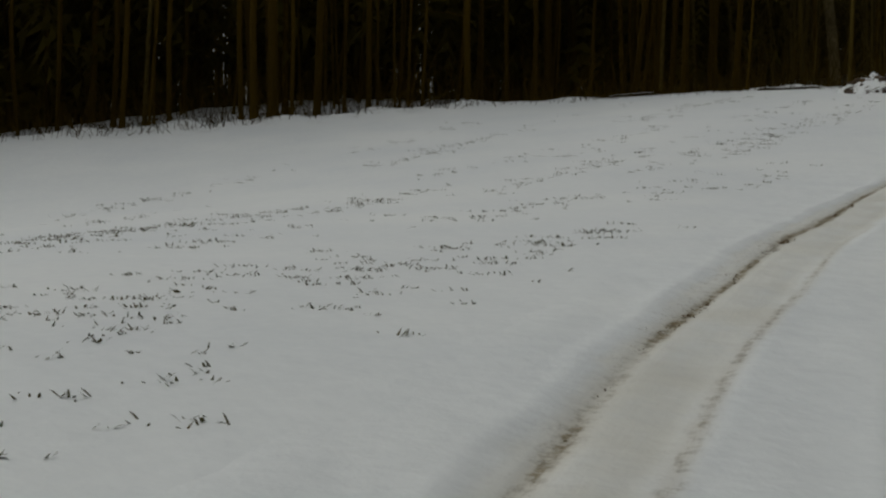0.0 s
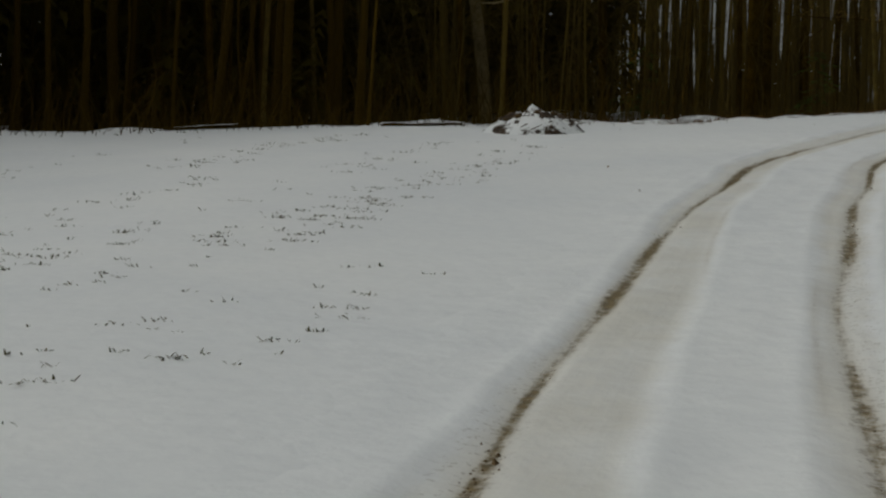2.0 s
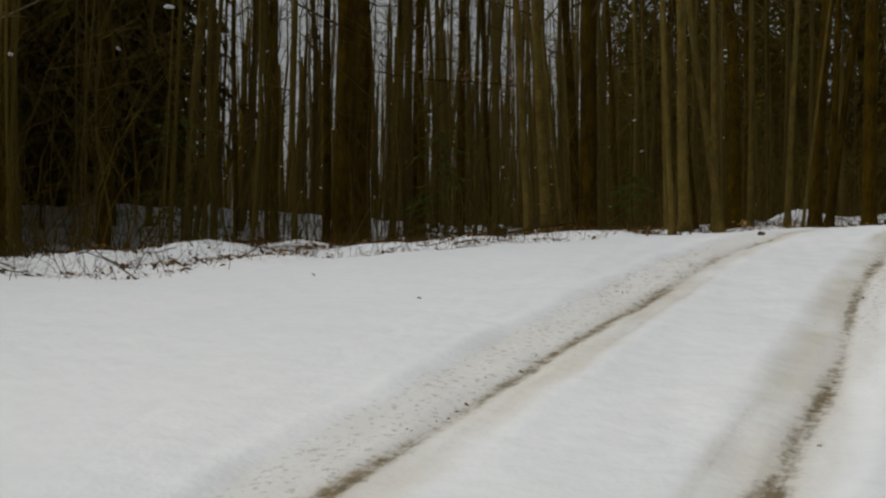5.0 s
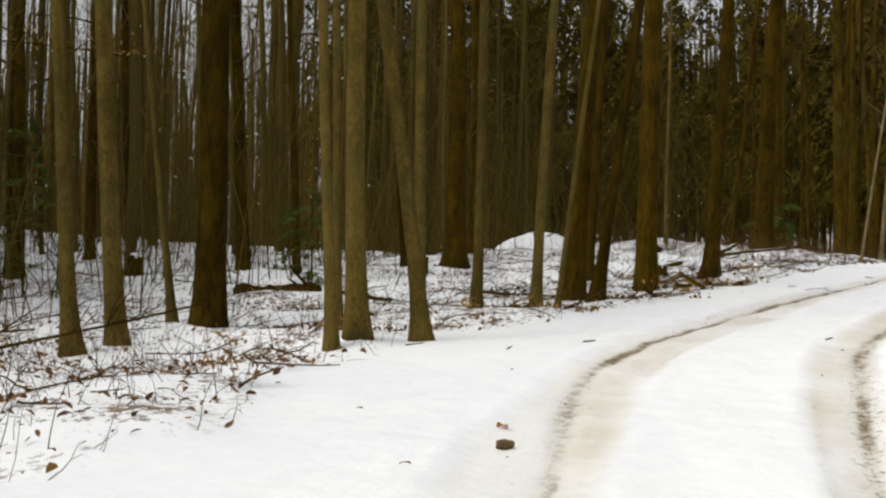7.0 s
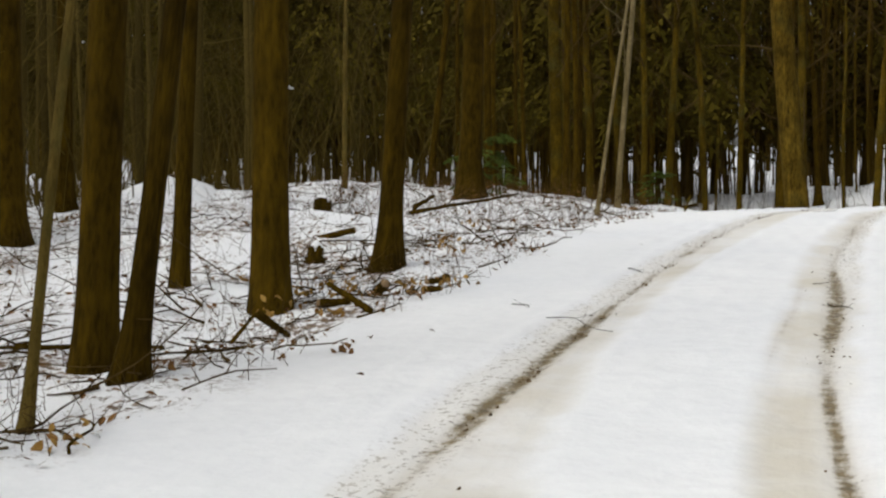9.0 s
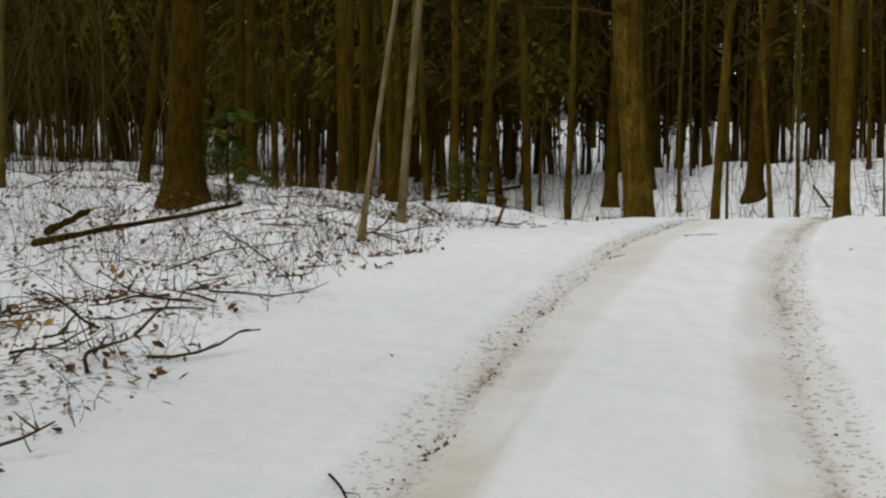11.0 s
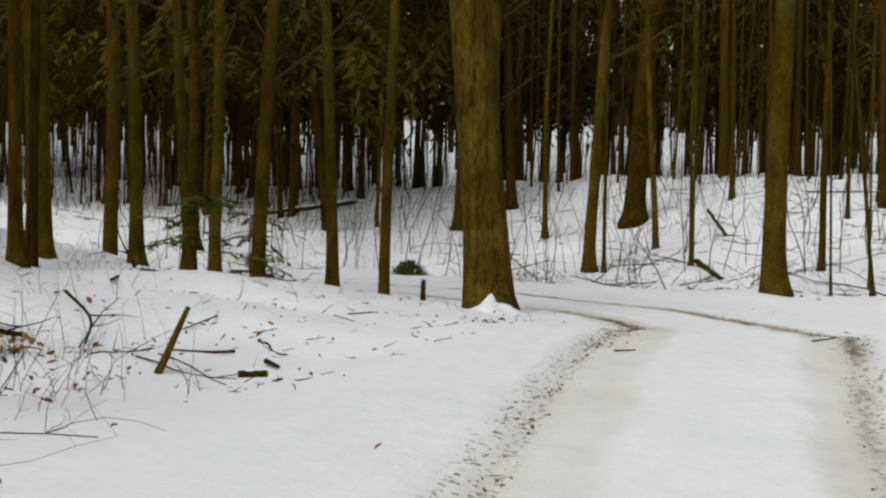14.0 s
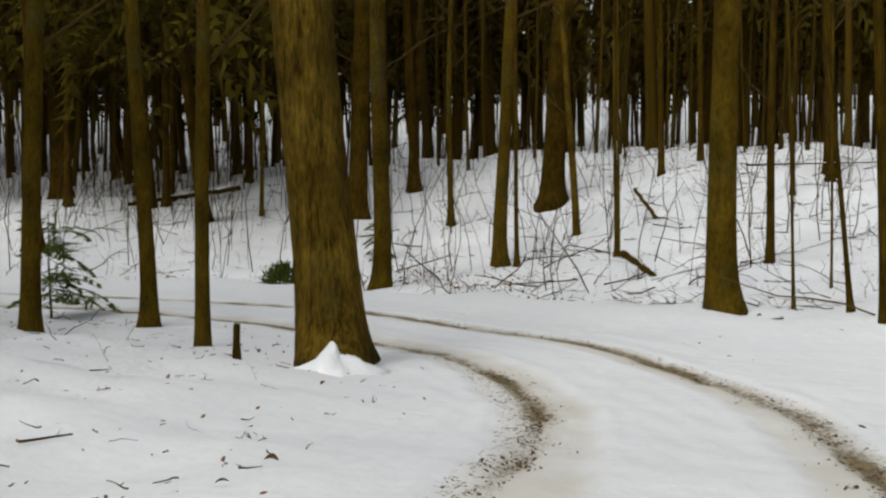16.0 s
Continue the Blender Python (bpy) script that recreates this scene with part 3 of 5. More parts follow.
TREES_B = [
    (26.30, 36.54, 0.051, 1.3, -1.5, 2),
    (27.02, 36.89, 0.027, 3.2, -4.8, 2),
    (27.87, 37.38, 0.113, 2.3, -3.4, 1),
    (27.69, 36.90, 0.061, 4.3, -6.6, 1),
    (30.26, 38.17, 0.141, 0.1, -0.2, 1),
    (32.41, 38.64, 0.102, 2.3, -3.5, 1),
    (26.84, 49.71, 0.114, 0.3, -0.2, 1),
    (29.31, 51.47, 0.104, -0.6, 0.6, 1),
    (29.65, 50.47, 0.081, -1.6, 1.5, 1),
    (30.06, 45.53, 0.070, -1.4, 1.3, 1),
    (32.52, 44.13, 0.173, 1.1, -1.0, 1),
    (31.82, 44.69, 0.054, -3.3, 3.2, 1),
    (30.06, 47.12, 0.121, -2.8, 2.6, 1),
    (30.54, 39.40, 0.071, 1.2, -1.8, 1),
    (35.27, 46.44, 0.110, 1.0, -1.5, 1),
    (40.92, 43.12, 0.186, -0.0, 0.0, 1),
]
TREES_C = [
    (78.34, 60.58, 0.323, 0.4, -0.5, 1),
    (40.52, 45.45, 0.044, 0.5, -0.8, 2),
    (42.78, 45.19, 0.067, 3.0, -4.5, 1),
    (80.40, 65.63, 0.266, 0.8, -1.2, 1),
    (46.42, 46.90, 0.052, -0.2, 0.4, 1),
    (45.99, 45.87, 0.086, 0.0, -0.1, 1),
    (46.92, 46.31, 0.079, -0.2, 0.5, 1),
    (45.49, 44.89, 0.046, 0.0, -0.0, 1),
    (46.47, 45.26, 0.050, -0.0, 0.1, 1),
    (47.71, 44.94, 0.075, 0.2, -0.4, 1),
    (48.76, 45.20, 0.070, -0.2, 0.4, 1),
    (49.25, 45.38, 0.054, 0.1, -0.3, 1),
    (52.34, 47.63, 0.16, -0.1, 0.3, 0),
]
TREES_D = [
    (78.80, 58.07, 0.121, -0.3, 0.6, 1),
    (73.96, 53.37, 0.141, -1.7, 4.1, 1),
    (39.82, 40.24, 0.026, 3.3, -7.7, 3),
    (42.2, 41.05, 0.048, 1.4, -3.3, 3),
    (58.11, 50.45, 0.134, 0.0, -0.1, 0),
    (56.19, 48.63, 0.115, -0.0, 0.0, 0),
    (68.0, 54.6, 0.17, 0.2, -0.7, 1),
    (56.02, 47.53, 0.09, -0.2, 0.5, 0),
    (54.4, 46.13, 0.09, -0.0, 0.1, 0),
    (54.65, 45.57, 0.104, 0.4, -1.3, 0),
    (56.7, 45.28, 0.096, 0.1, -0.3, 0),
    (55.0, 43.7, 0.079, 0.0, -0.1, 0),
]
TREES_E = [
    (76.56, 55.88, 0.107, -0.0, 0.1, 1),
    (76.37, 56.19, 0.090, -0.7, 2.2, 1),
    (74.43, 53.47, 0.107, -1.5, 4.5, 1),
    (74.16, 46.42, 0.079, -0.6, 1.8, 0),
    (70.5, 44.26, 0.152, -0.0, 0.1, 0),
    (70.24, 43.79, 0.050, -0.3, 0.9, 1),
    (76.1, 44.17, 0.30, 0.1, -0.2, 1),
    (73.17, 42.98, 0.088, -0.7, 2.2, 0),
    (70.04, 41.54, 0.042, -0.2, 0.5, 0),
    (58.5, 38.55, 0.175, -0.1, 0.3, 0),
    (66.76, 38.24, 0.075, 0.2, -0.5, 1),
    (59.13, 37.70, 0.020, -0.5, 1.4, 0),
    (58.0, 37.05, 0.029, -1.7, 5.3, 1),
    (74.27, 37.97, 0.053, -0.2, 0.7, 1),
    (76.95, 37.12, 0.128, -0.5, 1.6, 1),
    (77.53, 48.44, 0.143, -0.4, 1.2, 1),
]
TREES_G = [
    (66.6, 45.7, 0.175, 0.3, -1.1, 0),
    (75.00, 49.30, 0.260, 0.6, -2.1, 1),
    (57.15, 36.72, 0.062, -0.5, 1.7, 1),
    (77.92, 48.66, 0.148, 0.5, -1.6, 1),
    (80.98, 55.26, 0.116, 0.4, -1.5, 1),
    (77.56, 56.23, 0.077, 0.2, -0.7, 1),
    (75.53, 52.35, 0.057, 0.3, -1.0, 0),
    (77.66, 41.48, 0.083, 0.0, -0.2, 1),
    (79.11, 40.55, 0.086, -0.1, 0.4, 1),
    (76.42, 37.09, 0.090, -0.2, 0.8, 1),
    (63.4, 37.2, 0.022, 0.0, -0.0, 0),
    (75.63, 58.58, 0.120, -0.1, 0.4, 1),
    (84.62, 62.30, 0.113, 0.7, -2.3, 1),
    (70.04, 41.50, 0.032, -0.0, 0.1, 0),
]
TREES_H = [
    (5.74, 43.36, 0.057, -1.4, 0.3, 1),
    (7.21, 44.19, 0.104, -0.8, 0.2, 1),
    (8.66, 43.95, 0.067, -2.0, 0.4, 2),
    (10.15, 44.67, 0.068, -2.9, 0.6, 2),
    (12.28, 42.07, 0.093, -1.2, 0.2, 1),
    (14.07, 45.69, 0.199, -2.0, 0.4, 4),
    (14.88, 46.48, 0.113, -1.4, 0.3, 1),
    (15.97, 47.16, 0.100, -0.4, 0.1, 1),
    (17.25, 44.54, 0.141, -1.4, 0.3, 1),
    (19.92, 47.73, 0.112, 4.5, -0.9, 2),
    (22.42, 44.26, 0.160, -0.9, 0.2, 1),
    (-8.70, 36.97, 0.067, 1.9, -0.0, 2),
    (-5.10, 37.59, 0.105, -2.3, 0.0, 1),
    (-4.69, 37.65, 0.090, 0.7, -0.0, 1),
    (5.54, 39.51, 0.079, -1.2, 0.0, 1),
    (6.70, 39.33, 0.063, -1.2, 0.0, 2),
]

rnd = random.Random(4)
for rows in (TREES_A, TREES_B, TREES_C, TREES_D, TREES_E, TREES_G, TREES_H):
    for row in rows:
        plant(*row, rnd)
for ob in list(UNUSED):
    for o in (*ob.children_recursive, ob):
        bpy.data.objects.remove(o)


# ---- the large tree on the inside of the bend ----
def furrowed_stem(rnd, axis, radii, flare, sides=56):
    """A thick stem with vertical bark furrows cut into its surface."""
    s = Soup()
    ph = [rnd.uniform(0, 6.28) for _ in range(8)]
    lobes = [(rnd.uniform(0, 6.28), rnd.uniform(0.6, 1.0)) for _ in range(6)]
    pts, rad = [], []
    n = 110
    hs = np.array([p[2] for p in axis])
    for i in range(n):
        h = -0.3 + (axis[-1][2] + 0.3) * (i / (n - 1)) ** 1.5
        c = [float(np.interp(h, hs, [p[k] for p in axis])) for k in (0, 1)]
        r0 = float(np.interp(h, hs, radii))
        pts.append((c[0], c[1], h))

        def radius(a, h=h, r0=r0):
            fl = math.exp(-max(h, 0) / 0.38) * flare
            lob = sum(w * max(0.0, math.cos(a - c)) ** 8 for c, w in lobes)
            wob = a * 14 + 0.9 * math.sin(h * 2.1 + ph[0] + 2 * a) + 0.6 * math.sin(h * 5.3 + ph[1] - a)
            groove = abs(math.sin(wob)) ** 0.6
            return r0 * (1 + fl * (0.35 + 0.8 * lob) + 0.03 * math.sin(2 * a + ph[2]) + 0.06 * (groove - 0.6) + 0.012 * math.sin(h * 31 + 9 * a))
        rad.append(radius)
    s.tube(pts, rad, sides)
    return s


def big_tree(x, y):
    rnd = random.Random(77)
    tree = tagged(new("tree"), "large furrowed tree with snow heaped at its roots", "tree", "forest trees")
    tree.location = (x, y, ground_z(x, y) - 0.02)
    # the main stem leans away to the north-west
    a = furrowed_stem(rnd, [(0, 0, -0.3), (0, 0, 0), (-0.02, 0.06, 1), (-0.05, 0.16, 2.2), (-0.08, 0.30, 4), (-0.1, 0.5, 7), (0, 0.9, 12), (0.2, 1.2, 18)],
                      [0.325, 0.315, 0.285, 0.275, 0.265, 0.24, 0.19, 0.1], 0.45)
    part_mesh("trunk", a.mesh("trunk"), M_BIG, tree)
    c = Soup()
    for i in range(22):
        h = rnd.uniform(5.5, 16)
        ang = rnd.uniform(0, 6.28)
        d = Vector((math.cos(ang), math.sin(ang), rnd.uniform(0.2, 0.9)))
        limb = crooked(rnd, (-0.05, 0.35, h), d, rnd.uniform(2, 4.5), 6, 0.25, -0.04)
        c.tube(limb, tapered(0.06, 0.012, 7), 5, False)
        for _ in range(6):
            c.tube(crooked(rnd, limb[rnd.randint(2, 6)], d + Vector((rnd.uniform(-1, 1), rnd.uniform(-1, 1), rnd.uniform(-0.4, 0.8))), rnd.uniform(0.6, 1.4), 3, 0.35), tapered(0.012, 0.003, 4), 3, False)
    part_mesh("crown", c.mesh("crown"), M_TWIG, tree, "bare twiggy crown")["kind"] = "stuff"
    # snow heap between the roots
    s = Soup()
    s.tube([(-0.45, -0.18, -0.1), (-0.45, -0.18, 0.03), (-0.42, -0.165, 0.10), (-0.39, -0.155, 0.18), (-0.36, -0.14, 0.29)],
           [lambda a, r=r: r * (1 + 0.26 * math.sin(3 * a + r * 9) + 0.2 * math.sin(5 * a + r * 30) + 0.12 * math.sin(11 * a + r * 50)) for r in (0.58, 0.36, 0.2, 0.11, 0.03)], 32)
    heap = part_mesh("snow_cone", s.mesh("snow_cone"), M_SNOW)
    heap.location = tree.location
    tagged(heap, "small cone of snow heaped against tree roots", "snow heap")


M_BIG = make_bark("furrowed_bark", (0.019, 0.0112, 0.0012), (0.138, 0.086, 0.011), 9.0, 0.2)
big_tree(53.6, 41.66)


# ---- the woods behind: trunks too many to count ----
def scatter(rnd, n, x0, x1, y0, y1, ok):
    """Random places in a box that pass a test on x, y, lane length and lane distance."""
    x = np.array([rnd.uniform(x0, x1) for _ in range(n)])
    y = np.array([rnd.uniform(y0, y1) for _ in range(n)])
    s, d = lane_at(x, y)
    keep = ok(x, y, s, d)
    x, y, s, d = x[keep], y[keep], s[keep], d[keep]
    return x, y, ground_height(x, y, s, d), s, d


def field_edge(x):
    e = 33.2 + 0.25 * np.minimum(x, 0)
    return np.where(x > 9, e - 0.55 * (x - 9), e)


PERCH = []


def woods(name, label, rnd, spots, r0, r1, twigs, material, sides=6, tall=(15, 22)):
    s = Soup()
    for x, y, z in zip(*spots[:3]):
        r = r0 + (r1 - r0) * rnd.random() ** 2
        top = rnd.uniform(*tall) * min(1, 0.55 + 4 * r)
        lx, ly = rnd.gauss(0, 0.025), rnd.gauss(0, 0.025)
        bx, by = rnd.gauss(0, 0.12), rnd.gauss(0, 0.12)
        hs = (-0.2, 0.0, 0.35, 2.5, 6, 11, top)
        pts = [(x + lx * h + bx * math.sin(h * 0.4), y + ly * h + by * math.sin(h * 0.33), z + h) for h in hs]
        s.tube(pts, [r * 1.45, r * 1.35, r * 1.05, r * 0.97, r * 0.85, r * 0.62, r * 0.15], sides, False)
        for _ in range(twigs):
            h = rnd.uniform(2.5, top)
            a = rnd.uniform(0, 6.28)
            d = Vector((math.cos(a), math.sin(a), rnd.uniform(0.0, 1.1)))
            p = (x + lx * h + bx * math.sin(h * 0.4), y + ly * h + by * math.sin(h * 0.33), z + h)
            limb = crooked(rnd, p, d, rnd.uniform(0.8, 2.6), 3, 0.3)
            if h < 9 and rnd.random() < 0.1:
                PERCH.append(limb[rnd.randint(1, 2)])
            s.tube(limb, tapered(min(0.03, r * 0.3), 0.005, 4), 3, False)
            for _ in range(1):
                s.tube(crooked(rnd, limb[rnd.randint(1, 3)], d + Vector((rnd.uniform(-1, 1), rnd.uniform(-1, 1), rnd.uniform(-0.5, 0.9))), rnd.uniform(0.4, 1.1), 2, 0.3), (0.009, 0.006, 0.003), 3, False)
    ob = part_mesh(name, s.mesh(name), material)
    return tagged(ob, label, "woods", kind="stuff")


rw = random.Random(21)
FIELD = scatter(rw, 1150, -48, 21, 26, 80, lambda x, y, s, d: (y > field_edge(x) + 1.0) & (d > 9) & ((x < 10) | (x * 7.7 % 1 < 0.7)))
WEST = FIELD[0] < 10
woods("field_side_woods", "dense dark bare woods behind the snowy field", rw, [v[WEST] for v in FIELD], 0.03, 0.15, 3, M_FAR)
woods("corner_woods", "dense brown bare woods behind the field corner", rw, [v[~WEST] for v in FIELD], 0.02, 0.09, 11, M_CORNER_HAZE)
LEFT = scatter(rw, 950, 19, 66, 40, 100, lambda x, y, s, d: (d > 13) & (x * 9.1 % 1 < np.where(x > 38, 1.0, 0.42)))
woods("inner_woods", "dense brown bare woods beside the lane", rw, LEFT, 0.02, 0.12, 11, M_FAR_HAZE)
HILL = scatter(rw, 900, 79, 128, 2, 105, lambda x, y, s, d: x + 0.06 * abs(y - 45) > 80)
woods("hill_woods", "dense dark trunks on the snowy rise", rw, HILL, 0.04, 0.19, 3, M_HILL)
POLES = scatter(rw, 1100, 79, 104, 4, 100, lambda x, y, s, d: x + 0.06 * abs(y - 45) > 80)
woods("hill_poles", "thin dark young trunks crowding the snowy rise", rw, POLES, 0.015, 0.06, 1, M_HILL, 4, (9, 14))
# added trees, mostly out of view, that enclose this side for the lighting
RIGHT = scatter(rw, 420, 8, 78, -16, 34, lambda x, y, s, d: (d < -6.5))
woods("outer_woods", "added bare woods on the other side of the lane, mostly unseen", rw, RIGHT, 0.05, 0.16, 4, M_FAR)


def distant(name, label, rnd, n, material):
    """Far trunks standing close, in a wide belt all round."""
    s = Soup()
    for _ in range(n):
        a = rnd.uniform(0, 6.28)
        k = rnd.uniform(0, 1)
        x, y = 42 + (92 + 60 * k) * math.cos(a), 40 + (82 + 60 * k) * math.sin(a)
        z = float(land(x, y)) + far_rise(x)
        w, h = rnd.uniform(0.12, 0.42), rnd.uniform(13, 24)
        lx, ly = rnd.gauss(0, 0.5), rnd.gauss(0, 0.5)
        s.tube([(x, y, z - 1), (x + lx * 0.4, y + ly * 0.4, z + h * 0.5), (x + lx, y + ly, z + h)], (w, w * 0.75, w * 0.3), 4, False)
    return tagged(part_mesh(name, s.mesh(name), material), label, "woods", kind="stuff")


distant("distant_woods", "far belt of dark woods closing the view", rw, 3600, M_FAR)


def boughs(name, label, rnd, spots, low, high, per, size, material):
    """Drooping needle sprays of evergreens: a rib with short side blades."""
    s = Soup()
    for x, y, z in zip(*spots[:3]):
        h0, h1 = rnd.uniform(*low), rnd.uniform(*high)
        for _ in range(per):
            u = rnd.random()
            h = h0 + (h1 - h0) * u
            reach = (1.0 - 0.75 * u) * rnd.uniform(0.6, 2.6)
            a = rnd.uniform(0, 6.28)
            c = Vector((x + reach * math.cos(a), y + reach * math.sin(a), z + h - 0.18 * reach))
            out = Vector((math.cos(a), math.sin(a), rnd.uniform(-1.3, -0.05)))
            side = Vector((-math.sin(a), math.cos(a), rnd.uniform(-0.7, 0.7)))
            L = size * rnd.uniform(0.6, 1.3)
            for k in range(5):
                p = c + out * (L * (k / 5 - 0.4)) + Vector((0, 0, -0.05 * k * L))
                for sg in (-1, 1):
                    w = L * (0.40 - 0.06 * k) * rnd.uniform(0.45, 1.15)
                    b = len(s.v)
                    s.v += [p, p + side * (sg * w) + out * (L * rnd.uniform(0.05, 0.3)) + Vector((0, 0, -L * rnd.uniform(0, 0.25))), p + out * (L * rnd.uniform(0.12, 0.2))]
                    s.f.append((b, b + 1, b + 2))
    return tagged(part_mesh(name, s.mesh(name), material, smooth=False), label, "foliage", kind="stuff")


# mostly added boughs: they close sky gaps and fill the woods' shaded depth
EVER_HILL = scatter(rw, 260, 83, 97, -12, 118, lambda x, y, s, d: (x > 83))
boughs("hill_evergreen_boughs", "added dark drooping evergreen boughs curtaining the sky above the hill woods", rw, EVER_HILL, (2.7, 5.4), (14, 23), 150, 1.15, M_SHADED_NEEDLE)
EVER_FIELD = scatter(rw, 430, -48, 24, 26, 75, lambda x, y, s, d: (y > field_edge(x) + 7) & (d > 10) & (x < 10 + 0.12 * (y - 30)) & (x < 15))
boughs("field_evergreen_boughs", "added dark evergreen boughs filling the shaded depth of the field woods", rw, EVER_FIELD, (1.0, 3.0), (12, 20), 58, 1.7, M_SHADED_NEEDLE)
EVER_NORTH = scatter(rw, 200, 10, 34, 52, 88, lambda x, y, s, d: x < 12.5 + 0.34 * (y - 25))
boughs("north_evergreen_boughs", "added dark evergreen boughs filling the shaded depth of the corner woods", rw, EVER_NORTH, (2.0, 4.0), (13, 20), 75, 1.6, M_SHADED_NEEDLE)
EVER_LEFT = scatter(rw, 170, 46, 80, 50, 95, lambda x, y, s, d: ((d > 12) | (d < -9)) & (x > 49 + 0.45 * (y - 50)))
boughs("inner_evergreen_boughs", "dark hemlock boughs between the inner trunks", rw, EVER_LEFT, (3.5, 6.0), (13, 21), 100, 1.15, M_SHADED_NEEDLE)
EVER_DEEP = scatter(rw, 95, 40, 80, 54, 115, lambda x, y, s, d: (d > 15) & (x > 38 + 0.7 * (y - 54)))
boughs("deep_evergreen_boughs", "added dark evergreen boughs closing the deep woods", rw, EVER_DEEP, (4.0, 7.0), (15, 24), 110, 1.2, M_SHADED_NEEDLE)
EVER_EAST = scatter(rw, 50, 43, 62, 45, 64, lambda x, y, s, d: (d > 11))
boughs("east_evergreen_boughs", "dim evergreen boughs high between the trunks", rw, EVER_EAST, (6.5, 9.0), (14, 21), 110, 0.9, M_SHADED_NEEDLE)


def perched_snow():
    """Small lumps of snow left lying on branches in the woods."""
    rnd = random.Random(58)
    s = Soup()
    for p in PERCH:
        r = rnd.uniform(0.02, 0.055)
        k = Vector((rnd.uniform(-1, 1), rnd.uniform(-1, 1), rnd.uniform(-0.2, 0.3))).normalized() * r * rnd.uniform(1.0, 2.6)
        q = p + Vector((0, 0, r * 0.6))
        s.tube([q - k, q - k * 0.4 + Vector((0, 0, r * 0.15)), q + k * 0.5, q + k], (r * 0.3, r * 0.8, r * 0.65, r * 0.2), 6)
    tagged(part_mesh("branch_snow", s.mesh("branch_snow"), M_SNOW), "small lumps of snow caught on bare branches", "snow", kind="stuff")


perched_snow()

# ---- forest floor: undergrowth, sticks and dead leaves ----
def stems(name, label, rnd, spots, length, radius, bend, twigs, material, up=1.0):
    s = Soup()
    for x, y, z in zip(*spots[:3]):
        L = rnd.uniform(*length)
        a = rnd.uniform(0, 6.28)
        t = rnd.uniform(0, bend)
        limb = crooked(rnd, (x, y, z - 0.04), (t * math.cos(a), t * math.sin(a), up), L, 5, 0.3, 0.05 * bend)
        r = rnd.uniform(*radius)
        s.tube(limb, tapered(r, r * 0.35, 6), 3, False)
        for _ in range(rnd.randint(0, twigs)):
            s.tube(crooked(rnd, limb[rnd.randint(2, 5)], (rnd.uniform(-1, 1), rnd.uniform(-1, 1), rnd.uniform(0, 1)), L * rnd.uniform(0.12, 0.35), 2, 0.3), (r * 0.5, r * 0.35, r * 0.2), 3, False)
    return tagged(part_mesh(name, s.mesh(name), material), label, "undergrowth", kind="stuff")


def sticks(name, label, rnd, spots, length, radius, material):
    s = Soup()
    for x, y, z in zip(*spots[:3]):
        L = rnd.uniform(*length) * rnd.uniform(0.5, 1)
        a = rnd.uniform(0, 6.28)
        limb = crooked(rnd, (x, y, z + 0.015), (math.cos(a), math.sin(a), rnd.uniform(0.0, 0.22)), L, 5, 0.34, 0.03)
        g = ground_height([p.x for p in limb], [p.y for p in limb])
        limb = [Vector((p.x, p.y, max(p.z, float(h) + 0.01))) for p, h in zip(limb, g)]
        r = rnd.uniform(*radius)
        s.tube(limb, tapered(r, r * 0.4, 6), 3, False)
        for _ in range(rnd.randint(0, 3)):
            s.tube(crooked(rnd, limb[rnd.randint(1, 4)], (rnd.uniform(-1, 1), rnd.uniform(-1, 1), rnd.uniform(0.0, 0.5)), L * rnd.uniform(0.15, 0.4), 2, 0.25), (r * 0.6, r * 0.45, r * 0.2), 3, False)
    return tagged(part_mesh(name, s.mesh(name), material), label, "sticks", kind="stuff")


def litter(name, label, rnd, spots, size, material, lift=0.012, flat=0.5):
    s = Soup()
    for x, y, z in zip(*spots[:3]):
        s.leaf((x, y, z + lift + rnd.random() * 0.03), rnd.uniform(*size), rnd, flat)
    return tagged(part_mesh(name, s.mesh(name), material, smooth=False), label, "leaves", kind="stuff")


rf = random.Random(33)


def clumpy(x, y, k):
    return (wave(x, y, k, (2.6, 1.0), (0.9, 0.7)) + 1.1) * 0.5 > np.array([rf.random() for _ in range(len(x))])


# brush along the woods' edge beside the climbing lane
stems("edge_brush", "tangled thin brown brush along the snowy verge", rf,
      scatter(rf, 6500, 10, 44, 27, 50, lambda x, y, s, d: (d > 2.0) & (d < 8.5) & (in_wood(x, y, s, d) > 0.3) & clumpy(x, y, 1)), (0.2, 0.9), (0.0015, 0.004), 0.9, 4, M_TWIG)
stems("field_brush", "dark brush and saplings along the field's far edge", rf,
      scatter(rf, 9500, -46, 22, 24, 44, lambda x, y, s, d: (y > field_edge(x) + 0.1) & (y < field_edge(x) + 6.5) & (d > 7)), (0.25, 1.9), (0.004, 0.014), 0.5, 3, M_FAR)
stems("corner_brush", "dim brown brush and saplings between the forest trunks", rf,
      scatter(rf, 4600, 9, 46, 36, 66, lambda x, y, s, d: (d > 11) & (y > field_edge(x) + 5) & (d < 26)), (0.3, 1.9), (0.004, 0.013), 0.5, 3, M_CORNER_HAZE)
stems("verge_brush", "low brown brush where the verge meets the wood", rf,
      scatter(rf, 9000, 11, 40, 28, 44, lambda x, y, s, d: (d < np.where(x < 22, 6.4, 3.6)) & (d > 2.0) & (in_wood(x, y, s, d) > 0.1)), (0.1, 0.4), (0.0015, 0.004), 1.0, 3, M_TWIG)
